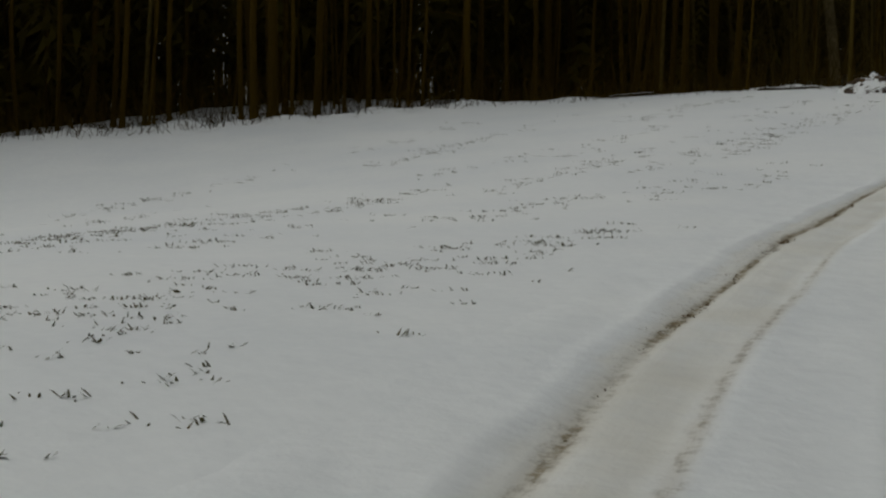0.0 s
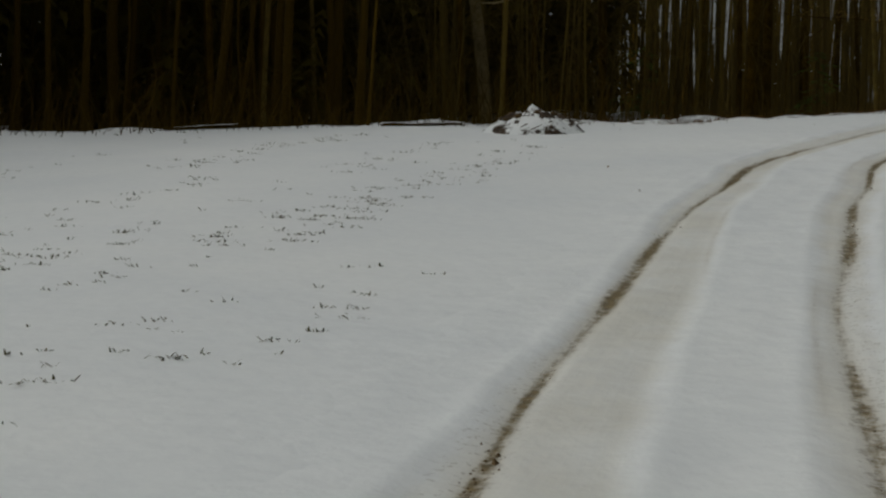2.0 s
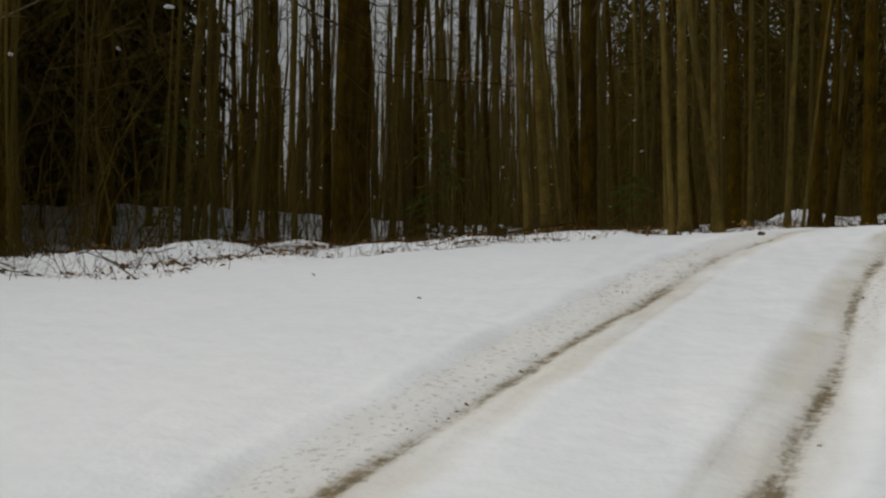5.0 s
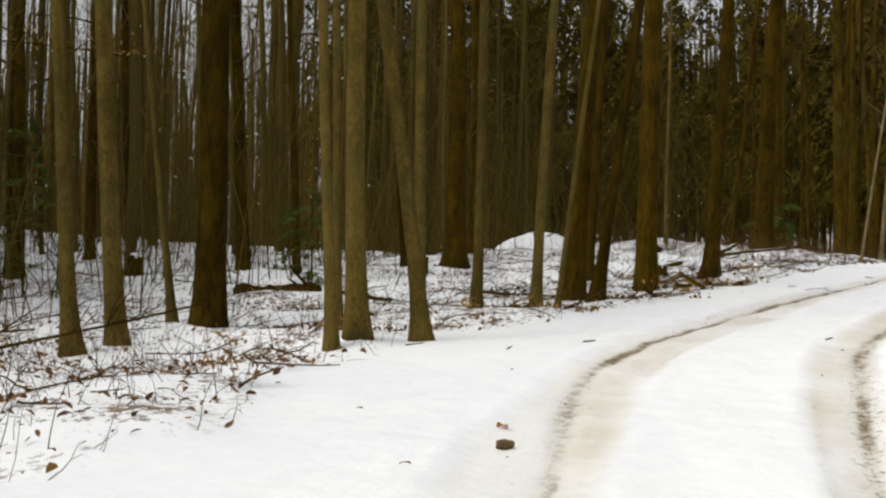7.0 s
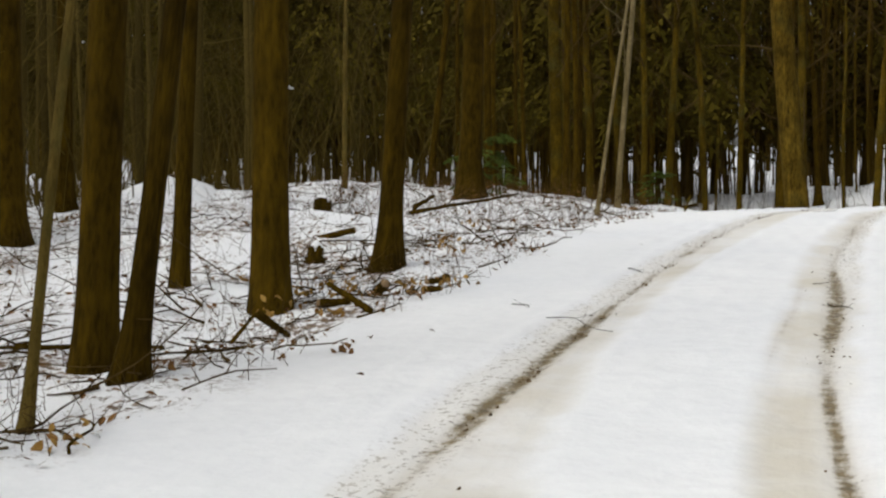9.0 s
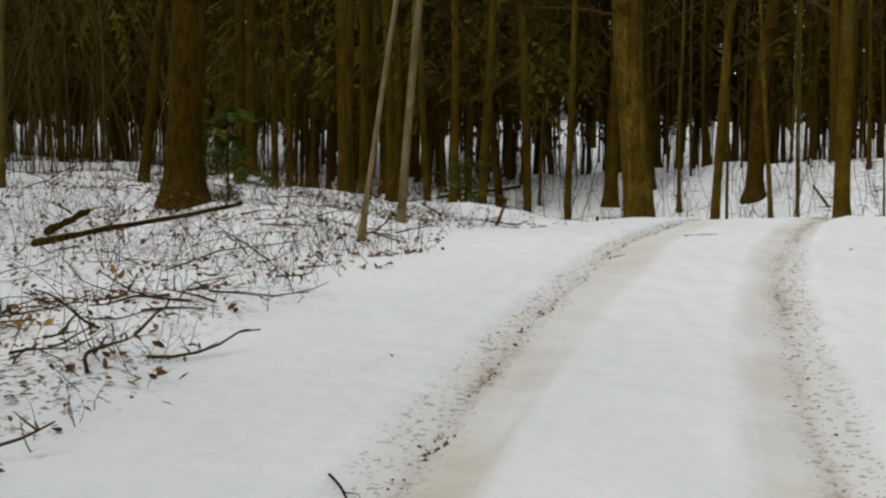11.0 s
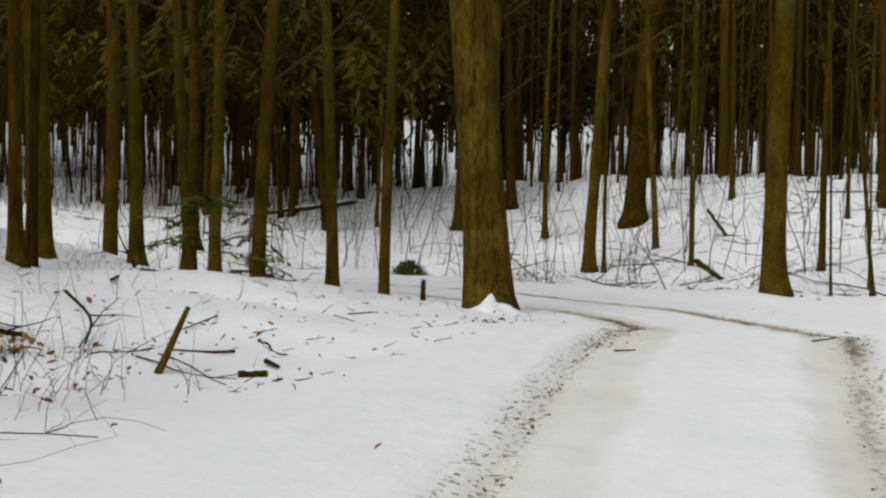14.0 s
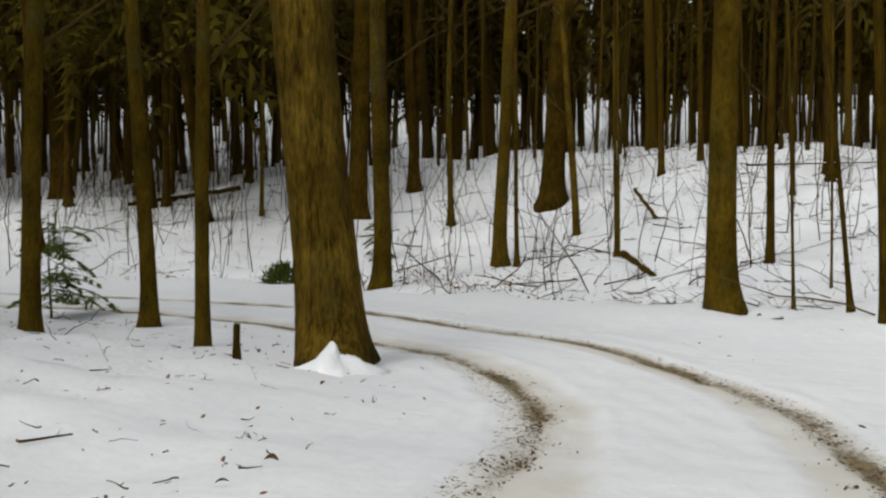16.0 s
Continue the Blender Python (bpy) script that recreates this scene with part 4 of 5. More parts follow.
stems("left_brush", "dim brush below the trunks on the far slope", rf,
      scatter(rf, 2400, 56, 92, 48, 84, lambda x, y, s, d: ((d > 9) | (d < -9)) & (y > 56)), (0.4, 2.2), (0.006, 0.016), 0.4, 2, M_HILL)
stems("understory", "thin twiggy young growth between the forest trunks", rf,
      scatter(rf, 2600, 9, 60, 34, 66, lambda x, y, s, d: (d > 8) & (d < 22) & (y > field_edge(x) + 3)), (2.0, 7.5), (0.004, 0.015), 0.3, 9, M_FAR_HAZE)
stems("edge_hedge", "dense dark brush hemming the field's far edge", rf,
      scatter(rf, 9000, -46, 20, 20, 36, lambda x, y, s, d: (y > field_edge(x) - 0.1) & (y < field_edge(x) + 1.3) & (d > 6.5)), (0.2, 0.75), (0.005, 0.013), 1.0, 3, M_FAR)
stems("hill_saplings", "thin upright saplings on the snowy slope", rf,
      scatter(rf, 470, 65, 84, 24, 58, lambda x, y, s, d: (d < -4.0) & (in_wood(x, y, s, d) > 0.8)), (1.0, 4.2), (0.006, 0.017), 0.14, 4, M_TWIG)
stems("low_hill_brush", "low brown brush on the snowy slope", rf,
      scatter(rf, 2500, 57, 84, 24, 64, lambda x, y, s, d: (d < -3.4) & (in_wood(x, y, s, d) > 0.6) & clumpy(x, y, 8)), (0.15, 0.7), (0.003, 0.007), 1.1, 3, M_TWIG)
stems("crest_tangle", "tangled reddish brown brush on the crest", rf,
      scatter(rf, 2600, 36, 45, 39, 47, lambda x, y, s, d: (d > 3.0) & (d < 8.5) & clumpy(x, y, 14)), (0.15, 0.55), (0.0015, 0.003), 1.3, 4, M_REED)
stems("crest_brush", "sparse twigs poking out of the snow", rf,
      scatter(rf, 1800, 37, 60, 38.5, 52, lambda x, y, s, d: (d > 2.6) & (d < 13) & clumpy(x, y, 4) & ((x < 45) | (d > 5) | (x * 7.3 % 1 < 0.12))), (0.12, 0.6), (0.0015, 0.0035), 0.8, 4, M_TWIG)
sticks("floor_sticks", "fallen sticks and twigs lying on snowy litter", rf,
       scatter(rf, 3600, 10, 46, 28, 56, lambda x, y, s, d: (d > 2.6) & (d < 16) & (in_wood(x, y, s, d) > 0.9)), (0.2, 1.1), (0.003, 0.010), M_TWIG)
sticks("roadside_sticks", "dark broken sticks tangled along the lane's edge", rf,
       scatter(rf, 500, 26, 36, 33, 41, lambda x, y, s, d: (d > 2.3) & (d < 4.4) & (in_wood(x, y, s, d) > 0.4)), (0.25, 0.9), (0.004, 0.013), M_TWIG)
sticks("slope_sticks", "fallen sticks on the snowy slope", rf,
       scatter(rf, 1500, 56, 84, 24, 62, lambda x, y, s, d: (d < -3.6) & ((y < 45) | (x * 5.7 % 1 < 0.4)) & (in_wood(x, y, s, d) > 0.5)), (0.3, 2.0), (0.004, 0.016), M_TWIG)
sticks("bank_sticks", "small dark twigs lying on the snowy bank", rf,
       scatter(rf, 700, 44, 60, 39.5, 52, lambda x, y, s, d: (d > 1.7) & (d < 12)), (0.05, 0.24), (0.0025, 0.006), M_TWIG)
litter("bank_leaves", "few small dark leaves on the snowy bank", rf,
       scatter(rf, 420, 44, 58, 39.5, 48, lambda x, y, s, d: (d > 1.3) & (d < 8)), (0.02, 0.05), M_DEAD, 0.01, 0.8)
litter("leaf_litter", "brown dead leaves lying on the snow", rf,
       scatter(rf, 30000, 12, 47, 28, 52, lambda x, y, s, d: (d > 1.9) & (d < 9.5) & (in_wood(x, y, s, d) > 0.25) & clumpy(x, y, 2)), (0.03, 0.085), M_LEAF, 0.012, 0.7)
litter("slope_leaves", "scattered dead leaves on the slope", rf,
       scatter(rf, 3500, 56, 82, 26, 60, lambda x, y, s, d: (d < -3.4) & clumpy(x, y, 6)), (0.04, 0.09), M_LEAF)
litter("edge_leaves", "brown dead leaves gathered along the wood's edge", rf,
       scatter(rf, 16000, 11, 40, 28, 44, lambda x, y, s, d: (d < np.where(x < 22, 6.0, 3.8)) & (d > 2.0) & (in_wood(x, y, s, d) > 0.08) & clumpy(x, y, 15)), (0.025, 0.075), M_LEAF, 0.015, 0.9)
litter("verge_leaves", "few dead leaves on the snowy verge", rf,
       scatter(rf, 650, 8, 56, 16, 50, lambda x, y, s, d: (np.abs(d) > 1.1) & (np.abs(d) < 4.2)), (0.03, 0.07), M_LEAF, 0.035)

litter("crest_leaves", "brown dead leaves caught in crest brush", rf,
       scatter(rf, 700, 37, 45, 38.5, 46, lambda x, y, s, d: (d > 2.4) & (d < 7) & clumpy(x, y, 12)), (0.03, 0.065), M_LEAF, 0.015, 0.6)

# field stubble in loose rows alongside the lane
def along_lane(rows):
    """Ground points for rows of lane length and distance to its left."""
    at = [np.interp(rows[:, 0], LS, v) for v in (LP[:, 0], LP[:, 1], LN[:, 0], LN[:, 1])]
    x, y = at[0] + at[2] * rows[:, 1], at[1] + at[3] * rows[:, 1]
    return x, y, ground_height(x, y, rows[:, 0], rows[:, 1])


def stubble():
    rows = []
    while len(rows) < 1500:
        arc = rf.uniform(4, 37)
        row = rf.choice((2.5, 3.2, 3.9, 4.4, 5.6, 7.0, 7.8, 8.3, 10.5, 12.5))
        if row < 3.4 and arc > 29:
            continue
        if math.sin(arc * 0.8 + row * 2) + 0.8 * math.sin(arc * 0.31 + row) < rf.uniform(-0.9, 1.7):
            continue
        rows.append((arc, row + rf.gauss(0, 0.24)))
    s = Soup()
    for x, y, z in zip(*along_lane(np.array(rows))):
        if y > float(field_edge(np.array(x))) - 1 or x > 12:
            continue
        big = rf.random() ** 3
        for _ in range(rf.randint(2, 5) + int(16 * big)):
            a, t = rf.uniform(0, 6.28), rf.random() * (0.03 + 0.12 * big)
            p = Vector((x + 2.0 * t * math.cos(a), y + 1.2 * t * math.sin(a), z + 0.002))
            a = rf.uniform(0, 6.28)
            tip = Vector((math.cos(a), math.sin(a), rf.uniform(0.1, 0.9))) * rf.uniform(0.012, 0.05)
            w = tip.cross(Vector((0, 0, 1))).normalized() * rf.uniform(0.004, 0.009)
            k = len(s.v)
            s.v += [p - w, p + w, p + tip * 0.6 + w * 0.8 + Vector((0, 0, 0.004)), p + tip]
            s.f += [(k, k + 1, k + 2), (k, k + 2, k + 3)]
    tagged(part_mesh("field_stubble", s.mesh("field_stubble"), M_STUBBLE, smooth=False), "dark green and brown stubble tufts poking through field snow", "stubble", kind="stuff")


stubble()


# crumbs of soil and grit thrown along the wheel ruts
def rut_grit():
    rows = []
    for _ in range(21000):
        arc = rf.uniform(6, 88)
        side = rf.choice((1, 1, 1, -1, -1))
        if math.sin(arc * 0.33 + side) + 0.5 * math.sin(arc * 1.7) < rf.uniform(-1.2, 0.9) - (0.4 if arc > 58 else 0):
            continue
        mid = np.interp(arc, (0, 76, 78.6, 80.5, 83, 88), (0.71, 0.71, 0.69, 0.76, 0.78, 0.78) if side > 0 else (0.75, 0.96, 0.98, 0.86, 0.78, 0.78))
        rows.append((arc, side * (mid + rf.choice((0.0, 0.0, 0.06, 0.12, 0.16)) + rf.gauss(0, 0.06))))
    s = Soup()
    for x, y, z in zip(*along_lane(np.array(rows))):
        r = rf.uniform(0.004, 0.011) * (1.7 if rf.random() < 0.08 else 1)
        c = Vector((x, y, z - 0.03))
        b = len(s.v)
        s.v += [c + Vector((r * rf.uniform(0.5, 1.8) * ux, r * rf.uniform(0.5, 1.8) * uy, r * rf.uniform(0.5, 1.2) * uz)) for ux, uy, uz in ((1, 0, 0), (-1, 0, 0), (0, 1, 0), (0, -1, 0), (0, 0, 1.3), (0, 0, -1))]
        s.f += [(b, b + 2, b + 4), (b + 2, b + 1, b + 4), (b + 1, b + 3, b + 4), (b + 3, b, b + 4)]
    tagged(part_mesh("rut_grit", s.mesh("rut_grit"), M_SOIL, smooth=False), "dark crumbs of soil along the wheel ruts", "grit", kind="stuff")


rut_grit()


def rut_leaves():
    """Leaf bits and brown crumbs churned into the ruts."""
    rows = []
    for lo, hi, mid, wide, n in ((56, 63, -0.80, 0.13, 260), (58, 61, 0.8, 0.14, 60), (63, 77, 0.86, 0.025, 520), (63, 77, 0.70, 0.04, 420), (63, 74, 0.8, 0.09, 160), (63, 74, -0.85, 0.12, 330), (74, 79, 0.75, 0.12, 900), (78.5, 82, 0.76, 0.13, 700), (74, 82, -0.82, 0.12, 1300), (30, 56, 0.8, 0.12, 160), (30, 56, -0.8, 0.12, 120)):
        for _ in range(n):
            arc = rf.uniform(lo, hi)
            m = np.interp(arc, (76, 78.6, 80.5, 83), (-0.96, -0.98, -0.86, -0.78)) if mid < 0 and lo == 74 else mid
            rows.append((arc, m + rf.gauss(0, wide)))
    s = Soup()
    for x, y, z in zip(*along_lane(np.array(rows))):
        s.leaf((x, y, z - 0.012), 0.008 + 0.03 * rf.random() ** 3, rf, 0.5)
    tagged(part_mesh("rut_leaves", s.mesh("rut_leaves"), M_SOIL, smooth=False), "brown leaf bits churned into the wheel ruts", "leaves", kind="stuff")


rut_leaves()

# ---- fallen wood, stumps, piles, evergreens and small things ----
def on_ground(x, y, up=0.0):
    return Vector((x, y, ground_z(x, y) + up))


def log_mesh(rnd, a, b, r0, r1, sag=None, sides=12, steps=10):
    s = Soup()
    sag = 0.3 * r0 if sag is None else sag
    a, b = Vector(a), Vector(b)
    pts, rad = [], []
    for i in range(steps + 1):
        u = i / steps
        p = a.lerp(b, u) + Vector((rnd.gauss(0, sag), rnd.gauss(0, sag), rnd.gauss(0, sag * 0.4)))
        r = r0 + (r1 - r0) * u
        pts.append(p)
        rad.append(lambda t, r=r, k=rnd.uniform(0, 6.28): r * (1 + 0.07 * math.sin(2 * t + k) + 0.04 * math.sin(5 * t + k)))
    s.tube(pts, rad, sides)
    return s, pts


def fallen_log(a, b, r0, r1, label, snow=0.6, stubs=3, material=None, seed=0, lift=0.6):
    """A lying log from a to b (x, y, rise over the ground) with stub branches and a strip of snow on it."""
    rnd = random.Random(900 + seed)
    A, B = on_ground(a[0], a[1], a[2] + r0 * lift), on_ground(b[0], b[1], b[2] + r1 * lift)
    log = tagged(new("fallen_log"), label, "log")
    log.location = A
    s, pts = log_mesh(rnd, (0, 0, 0), B - A, r0, r1)
    part_mesh("trunk", s.mesh("trunk"), material or M_DARK, log)
    for _ in range(stubs):
        i = rnd.randint(2, len(pts) - 2)
        t = Soup()
        t.tube(crooked(rnd, pts[i], (rnd.uniform(-1, 1), rnd.uniform(-1, 1), rnd.uniform(0.1, 0.9)), rnd.uniform(0.2, 0.6), 3, 0.2), tapered(r1 * 0.35, r1 * 0.1, 4), 5)
        part_mesh("branch_stub", t.mesh("branch_stub"), material or M_DARK, log)
    if snow:
        c = Soup()
        n = len(pts)
        lo, hi = rnd.randint(0, 2), n - rnd.randint(0, 2)
        q = [p + Vector((0, 0, (r0 + (r1 - r0) * i / n) * 0.72)) for i, p in enumerate(pts)][lo:hi]
        c.tube(q, [lambda t, r=(r0 + (r1 - r0) * i / n) * snow * (1 if 0 < i < len(q) - 1 else 0.3) * rnd.uniform(0.8, 1.1): r * (0.55 + 0.45 * abs(math.cos(t))) for i in range(len(q))], 10)
        part_mesh("snow_cap", c.mesh("snow_cap"), M_SNOW, log, "strip of snow lying on top")
    return log


def stick(a, b, r, label, seed=0, twigs=2, name="fallen_branch", material=None, bend=0.1):
    """A branch lying or leaning between two points given as x, y and height over the ground."""
    rnd = random.Random(500 + seed)
    A, B = on_ground(*a), on_ground(*b)
    s = Soup()
    d = B - A
    w1, w2 = (Vector((rnd.gauss(0, 1), rnd.gauss(0, 1), rnd.gauss(0, 0.35))) for _ in range(2))
    k = bend * d.length * 0.13
    pts = [A + d * (i / 6) + (w1 * math.sin(math.pi * i / 6) + w2 * 0.5 * math.sin(2 * math.pi * i / 6)) * k for i in range(7)]
    pts = [p - A for p in pts]
    r *= 0.7
    s.tube(pts, tapered(r, r * 0.6, 7), 7)
    ob = tagged(new(name), label, "branch")
    ob.location = A
    part_mesh("limb", s.mesh("limb"), material or M_DARK, ob)
    for _ in range(twigs):
        t = Soup()
        t.tube(crooked(rnd, pts[rnd.randint(2, 5)], d.normalized() + Vector((rnd.uniform(-1, 1), rnd.uniform(-1, 1), rnd.uniform(-0.1, 0.5))), d.length * rnd.uniform(0.15, 0.4), 4, 0.3), tapered(r * 0.5, r * 0.15, 5), 4)
        part_mesh("twig", t.mesh("twig"), material or M_DARK, ob)
    return ob


def stump(x, y, r, h, label, seed=0, snow=True):
    rnd = random.Random(300 + seed)
    ob = tagged(new("stump"), label, "stump")
    ob.location = on_ground(x, y, -0.03)
    k = [rnd.uniform(0, 6.28) for _ in range(4)]
    s = Soup()
    s.tube([(0, 0, 0), (0, 0, 0.08), (0, 0, h * 0.5), (0.01, 0, h * 0.9), (0.02, 0.0, h)],
           [lambda a, m=m: r * m * (1 + 0.12 * math.sin(3 * a + k[0]) + 0.06 * math.sin(7 * a + k[1])) for m in (1.4, 1.2, 1.0, 0.98, 0.9)], 16)
    for v in s.v[-16:]:
        v.z += rnd.uniform(-0.012, 0.012)
    part_mesh("wood", s.mesh("wood"), M_DARK, ob)
    if snow:
        c = Soup()
        c.tube([(0.01, 0, h - 0.03), (0.01, 0, h + 0.03), (0.01, 0, h + 0.07)], (r * 0.9, r * 0.75, r * 0.25), 14)
        part_mesh("snow_cap", c.mesh("snow_cap"), M_SNOW, ob, "cap of snow")
    return ob


def mound(name, x, y, rx, ry, h, turn, label, category, seed=0, lumps=0.25, chunks=0, sink=0.06, material=None):
    """A low heap that flattens out to the ground, with dark lumps or sticks showing."""
    rnd = random.Random(700 + seed)
    ob = tagged(new(name), label, category)
    ob.location = on_ground(x, y, -sink)
    ob.rotation_euler = (0, 0, radians(turn))
    off = Vector((seed * 3.1, 1.7, 0.4))

    def top(u, a):
        p = Vector((rx * u * math.cos(a), ry * u * math.sin(a), 0))
        n = noise.fractal(p * 1.7 + off, 0.9, 2.0, 4) * lumps + noise.noise(p * 7 + off) * lumps * 0.35
        p.x *= 1 + 0.3 * noise.noise(Vector((math.cos(a), math.sin(a), 3.0)) + off)
        p.z = h * (1 - u * u) ** 1.35 * (1 + n) - 0.15 * u ** 4
        return p
    s = Soup()
    rings, sides = 16, 40
    s.v.append(top(0, 0))
    for i in range(1, rings + 1):
        s.v += [top(i / rings, 6.28318 * k / sides) for k in range(sides)]
    s.f += [(0, 1 + k, 1 + (k + 1) % sides) for k in range(sides)]
    for i in range(rings - 1):
        for k in range(sides):
            a, b = 1 + i * sides + k, 1 + i * sides + (k + 1) % sides
            s.f.append((a, a + sides, b + sides, b))
    part_mesh("snow_layer", s.mesh("snow_layer"), material or M_SNOW, ob)
    for i in range(chunks):
        p = top(rnd.uniform(0.1, 0.85), rnd.uniform(0, 6.28))
        if rnd.random() < 0.6:
            s = Soup()
            s.tube(crooked(rnd, p - Vector((0, 0, 0.04)), (rnd.uniform(-1, 1), rnd.uniform(-1, 1), rnd.uniform(-0.1, 0.35)), rnd.uniform(0.2, 0.6), 4, 0.25), tapered(rnd.uniform(0.008, 0.022), 0.004, 5), 5)
            part_mesh("branch", s.mesh("branch"), M_DARK, ob)
        else:
            bm = bmesh.new()
            bmesh.ops.create_icosphere(bm, subdivisions=2, radius=rnd.uniform(0.03, 0.08))
            for v in bm.verts:
                v.co = Vector((v.co.x * 1.5, v.co.y, v.co.z * 0.6)) * (1 + 0.6 * noise.noise(v.co * 12 + off)) + p
            part("clod", bm, M_SOIL, ob)
    return ob


def log_piece(x, y, r, length, turn, label, seed=0, up=0.0, tilt=0.0, snow=True):
    """A short sawn piece of log with a pale cut end."""
    rnd = random.Random(1500 + seed)
    ob = tagged(new("log_piece"), label, "log")
    ob.location = on_ground(x, y, r * 0.6 + up)
    ob.rotation_euler = (0, radians(tilt), radians(turn))
    s, pts = log_mesh(rnd, (-length / 2, 0, 0), (length / 2, 0, 0), r, r * 0.92, r * 0.06, 14, 5)
    part_mesh("bark", s.mesh("bark"), M_DARK, ob)
    for sg in (-1, 1):
        c = Soup()
        c.tube([(sg * length / 2, 0, 0), (sg * (length / 2 + 0.008), 0, 0)], (r * 0.86, r * 0.8), 14)
        part_mesh("cut_end", c.mesh("cut_end"), M_CUT, ob, "tan sawn end")
    if snow:
        c = Soup()
        c.tube([p + Vector((0, 0, r * 0.75)) for p in pts[1:-1]], [lambda t, k=k: r * k * (0.5 + 0.5 * abs(math.cos(t))) for k in (0.35, 0.7, 0.6, 0.3)], 10)
        part_mesh("snow_cap", c.mesh("snow_cap"), M_SNOW, ob, "patch of snow on top")
    return ob


def evergreen(x, y, h, spread, label, seed=0, boughs_n=16, low=0.08, lean=0.0):
    """A sparse young evergreen: a thin stem, uneven drooping boughs, side sprays with needle blades."""
    rnd = random.Random(1100 + seed)
    ob = tagged(new("evergreen_sapling"), label, "sapling")
    ob.location = on_ground(x, y, -0.03)
    s = Soup()
    s.tube([(0, 0, 0), (lean * 0.3, 0.02, h * 0.5), (lean, 0, h)], (0.018, 0.012, 0.004), 6)
    part_mesh("stem", s.mesh("stem"), M_DARK, ob)
    up = Vector((0, 0, 1))
    for i in range(boughs_n):
        u = low + (0.95 - low) * rnd.random()
        a = rnd.uniform(0, 6.28)
        L = spread * (1.1 - u) ** 0.6 * rnd.uniform(0.4, 1.25)
        limb = crooked(rnd, (lean * u, 0, h * u), Vector((math.cos(a), math.sin(a), rnd.uniform(-0.1, 0.45))), L, 7, 0.12, 0.09)
        b = Soup()
        b.tube(limb, tapered(0.006, 0.002, 8), 3, False)
        for k in range(1, 8):
            q = (limb[k] - limb[k - 1]).normalized()
            side = q.cross(up).normalized()
            for sg in (-1, 1):
                if rnd.random() < 0.18:
                    continue
                w = L * (0.46 - 0.045 * k) * rnd.uniform(0.5, 1.15)
                spray = crooked(rnd, limb[k], side * sg + q * rnd.uniform(0.5, 1.1) + up * rnd.uniform(-0.35, 0.1), w, 4, 0.14, 0.06)
                n = len(b.v)
                for m, p in enumerate(spray):
                    wid = side.cross(up).normalized() * (0.016 * (1 - 0.2 * m))
                    b.v += [p - wid, p + wid]
                b.f += [(n + 2 * m, n + 2 * m + 1, n + 2 * m + 3, n + 2 * m + 2) for m in range(4)]
                for m in range(1, 5):
                    g = (spray[m] - spray[m - 1]).normalized()
                    out = g.cross(up).normalized()
                    for o in (0.0, 0.33, 0.66):
                        c = spray[m - 1].lerp(spray[m], o)
                        for e in (-1, 1):
                            n = len(b.v)
                            tip = c + out * (e * rnd.uniform(0.025, 0.05)) + g * 0.03 + up * rnd.uniform(-0.012, 0.004)
                            b.v += [c - g * 0.008, c + g * 0.014, tip]
                            b.f.append((n, n + 1, n + 2))
        part_mesh("bough", b.mesh("bough"), M_GREEN, ob, smooth=False)
    return ob


def bush(x, y, r, h, label, seed=0):
    """A squat rounded evergreen bush of many short sprigs."""
    rnd = random.Random(1300 + seed)
    s = Soup()
    for _ in range(900):
        a, u = rnd.uniform(0, 6.28), rnd.uniform(0, 1)
        t = math.acos(u)
        p = Vector((r * math.sin(t) * math.cos(a), r * math.sin(t) * math.sin(a), h * math.cos(t))) * rnd.uniform(0.6, 1.05)
        d = (p.normalized() + Vector((rnd.uniform(-0.7, 0.7), rnd.uniform(-0.7, 0.7), rnd.uniform(-0.2, 0.7)))).normalized()
        w = d.cross(Vector((0.2, 0.3, 1))).normalized() * rnd.uniform(0.012, 0.03)
        L = rnd.uniform(0.06, 0.16)
        n = len(s.v)
        s.v += [p - w, p + w, p + d * L + w * 0.3, p + d * L - w * 0.3]
        s.f.append((n, n + 1, n + 2, n + 3))
    ob = tagged(new("bush"), label, "bush")
    ob.location = on_ground(x, y, -0.02)
    part_mesh("foliage", s.mesh("foliage"), M_GREEN, ob, smooth=False)["kind"] = "stuff"
    c = Soup()
    c.tube([(0, 0, 0), (0, 0, h * 0.5)], (0.03, 0.015), 6)
    part_mesh("stem", c.mesh("stem"), M_DARK, ob)
    return ob


# ---- single leaves ----
def dead_leaf(x, y, size, label, up=0.02, seed=0, material=None):
    rnd = random.Random(seed)
    s = Soup()
    n = 9
    for i in range(n):
        u = i / (n - 1)
        w = size * 0.36 * math.sin(math.pi * min(1, u * 0.95 + 0.03)) ** 0.8
        zc = size * 0.16 * math.sin(u * 3.0)
        s.v += [Vector((u * size, -w, zc + w * 0.5)), Vector((u * size, 0, zc)), Vector((u * size, w, zc + w * 0.6))]
    for i in range(n - 1):
        for k in (0, 1):
            a = i * 3 + k
            s.f.append((a, a + 1, a + 4, a + 3))
    ob = part_mesh("dead_leaf", s.mesh("dead_leaf"), material or M_ORANGE)
    ob.location = on_ground(x, y, up)
    ob.rotation_euler = (0.2, 0.1, rnd.uniform(0, 6.28))
    return tagged(ob, label, "leaf")


M_ORANGE = plain("orange_leaf", (0.20, 0.08, 0.02), (0.42, 0.20, 0.05), 25.0)


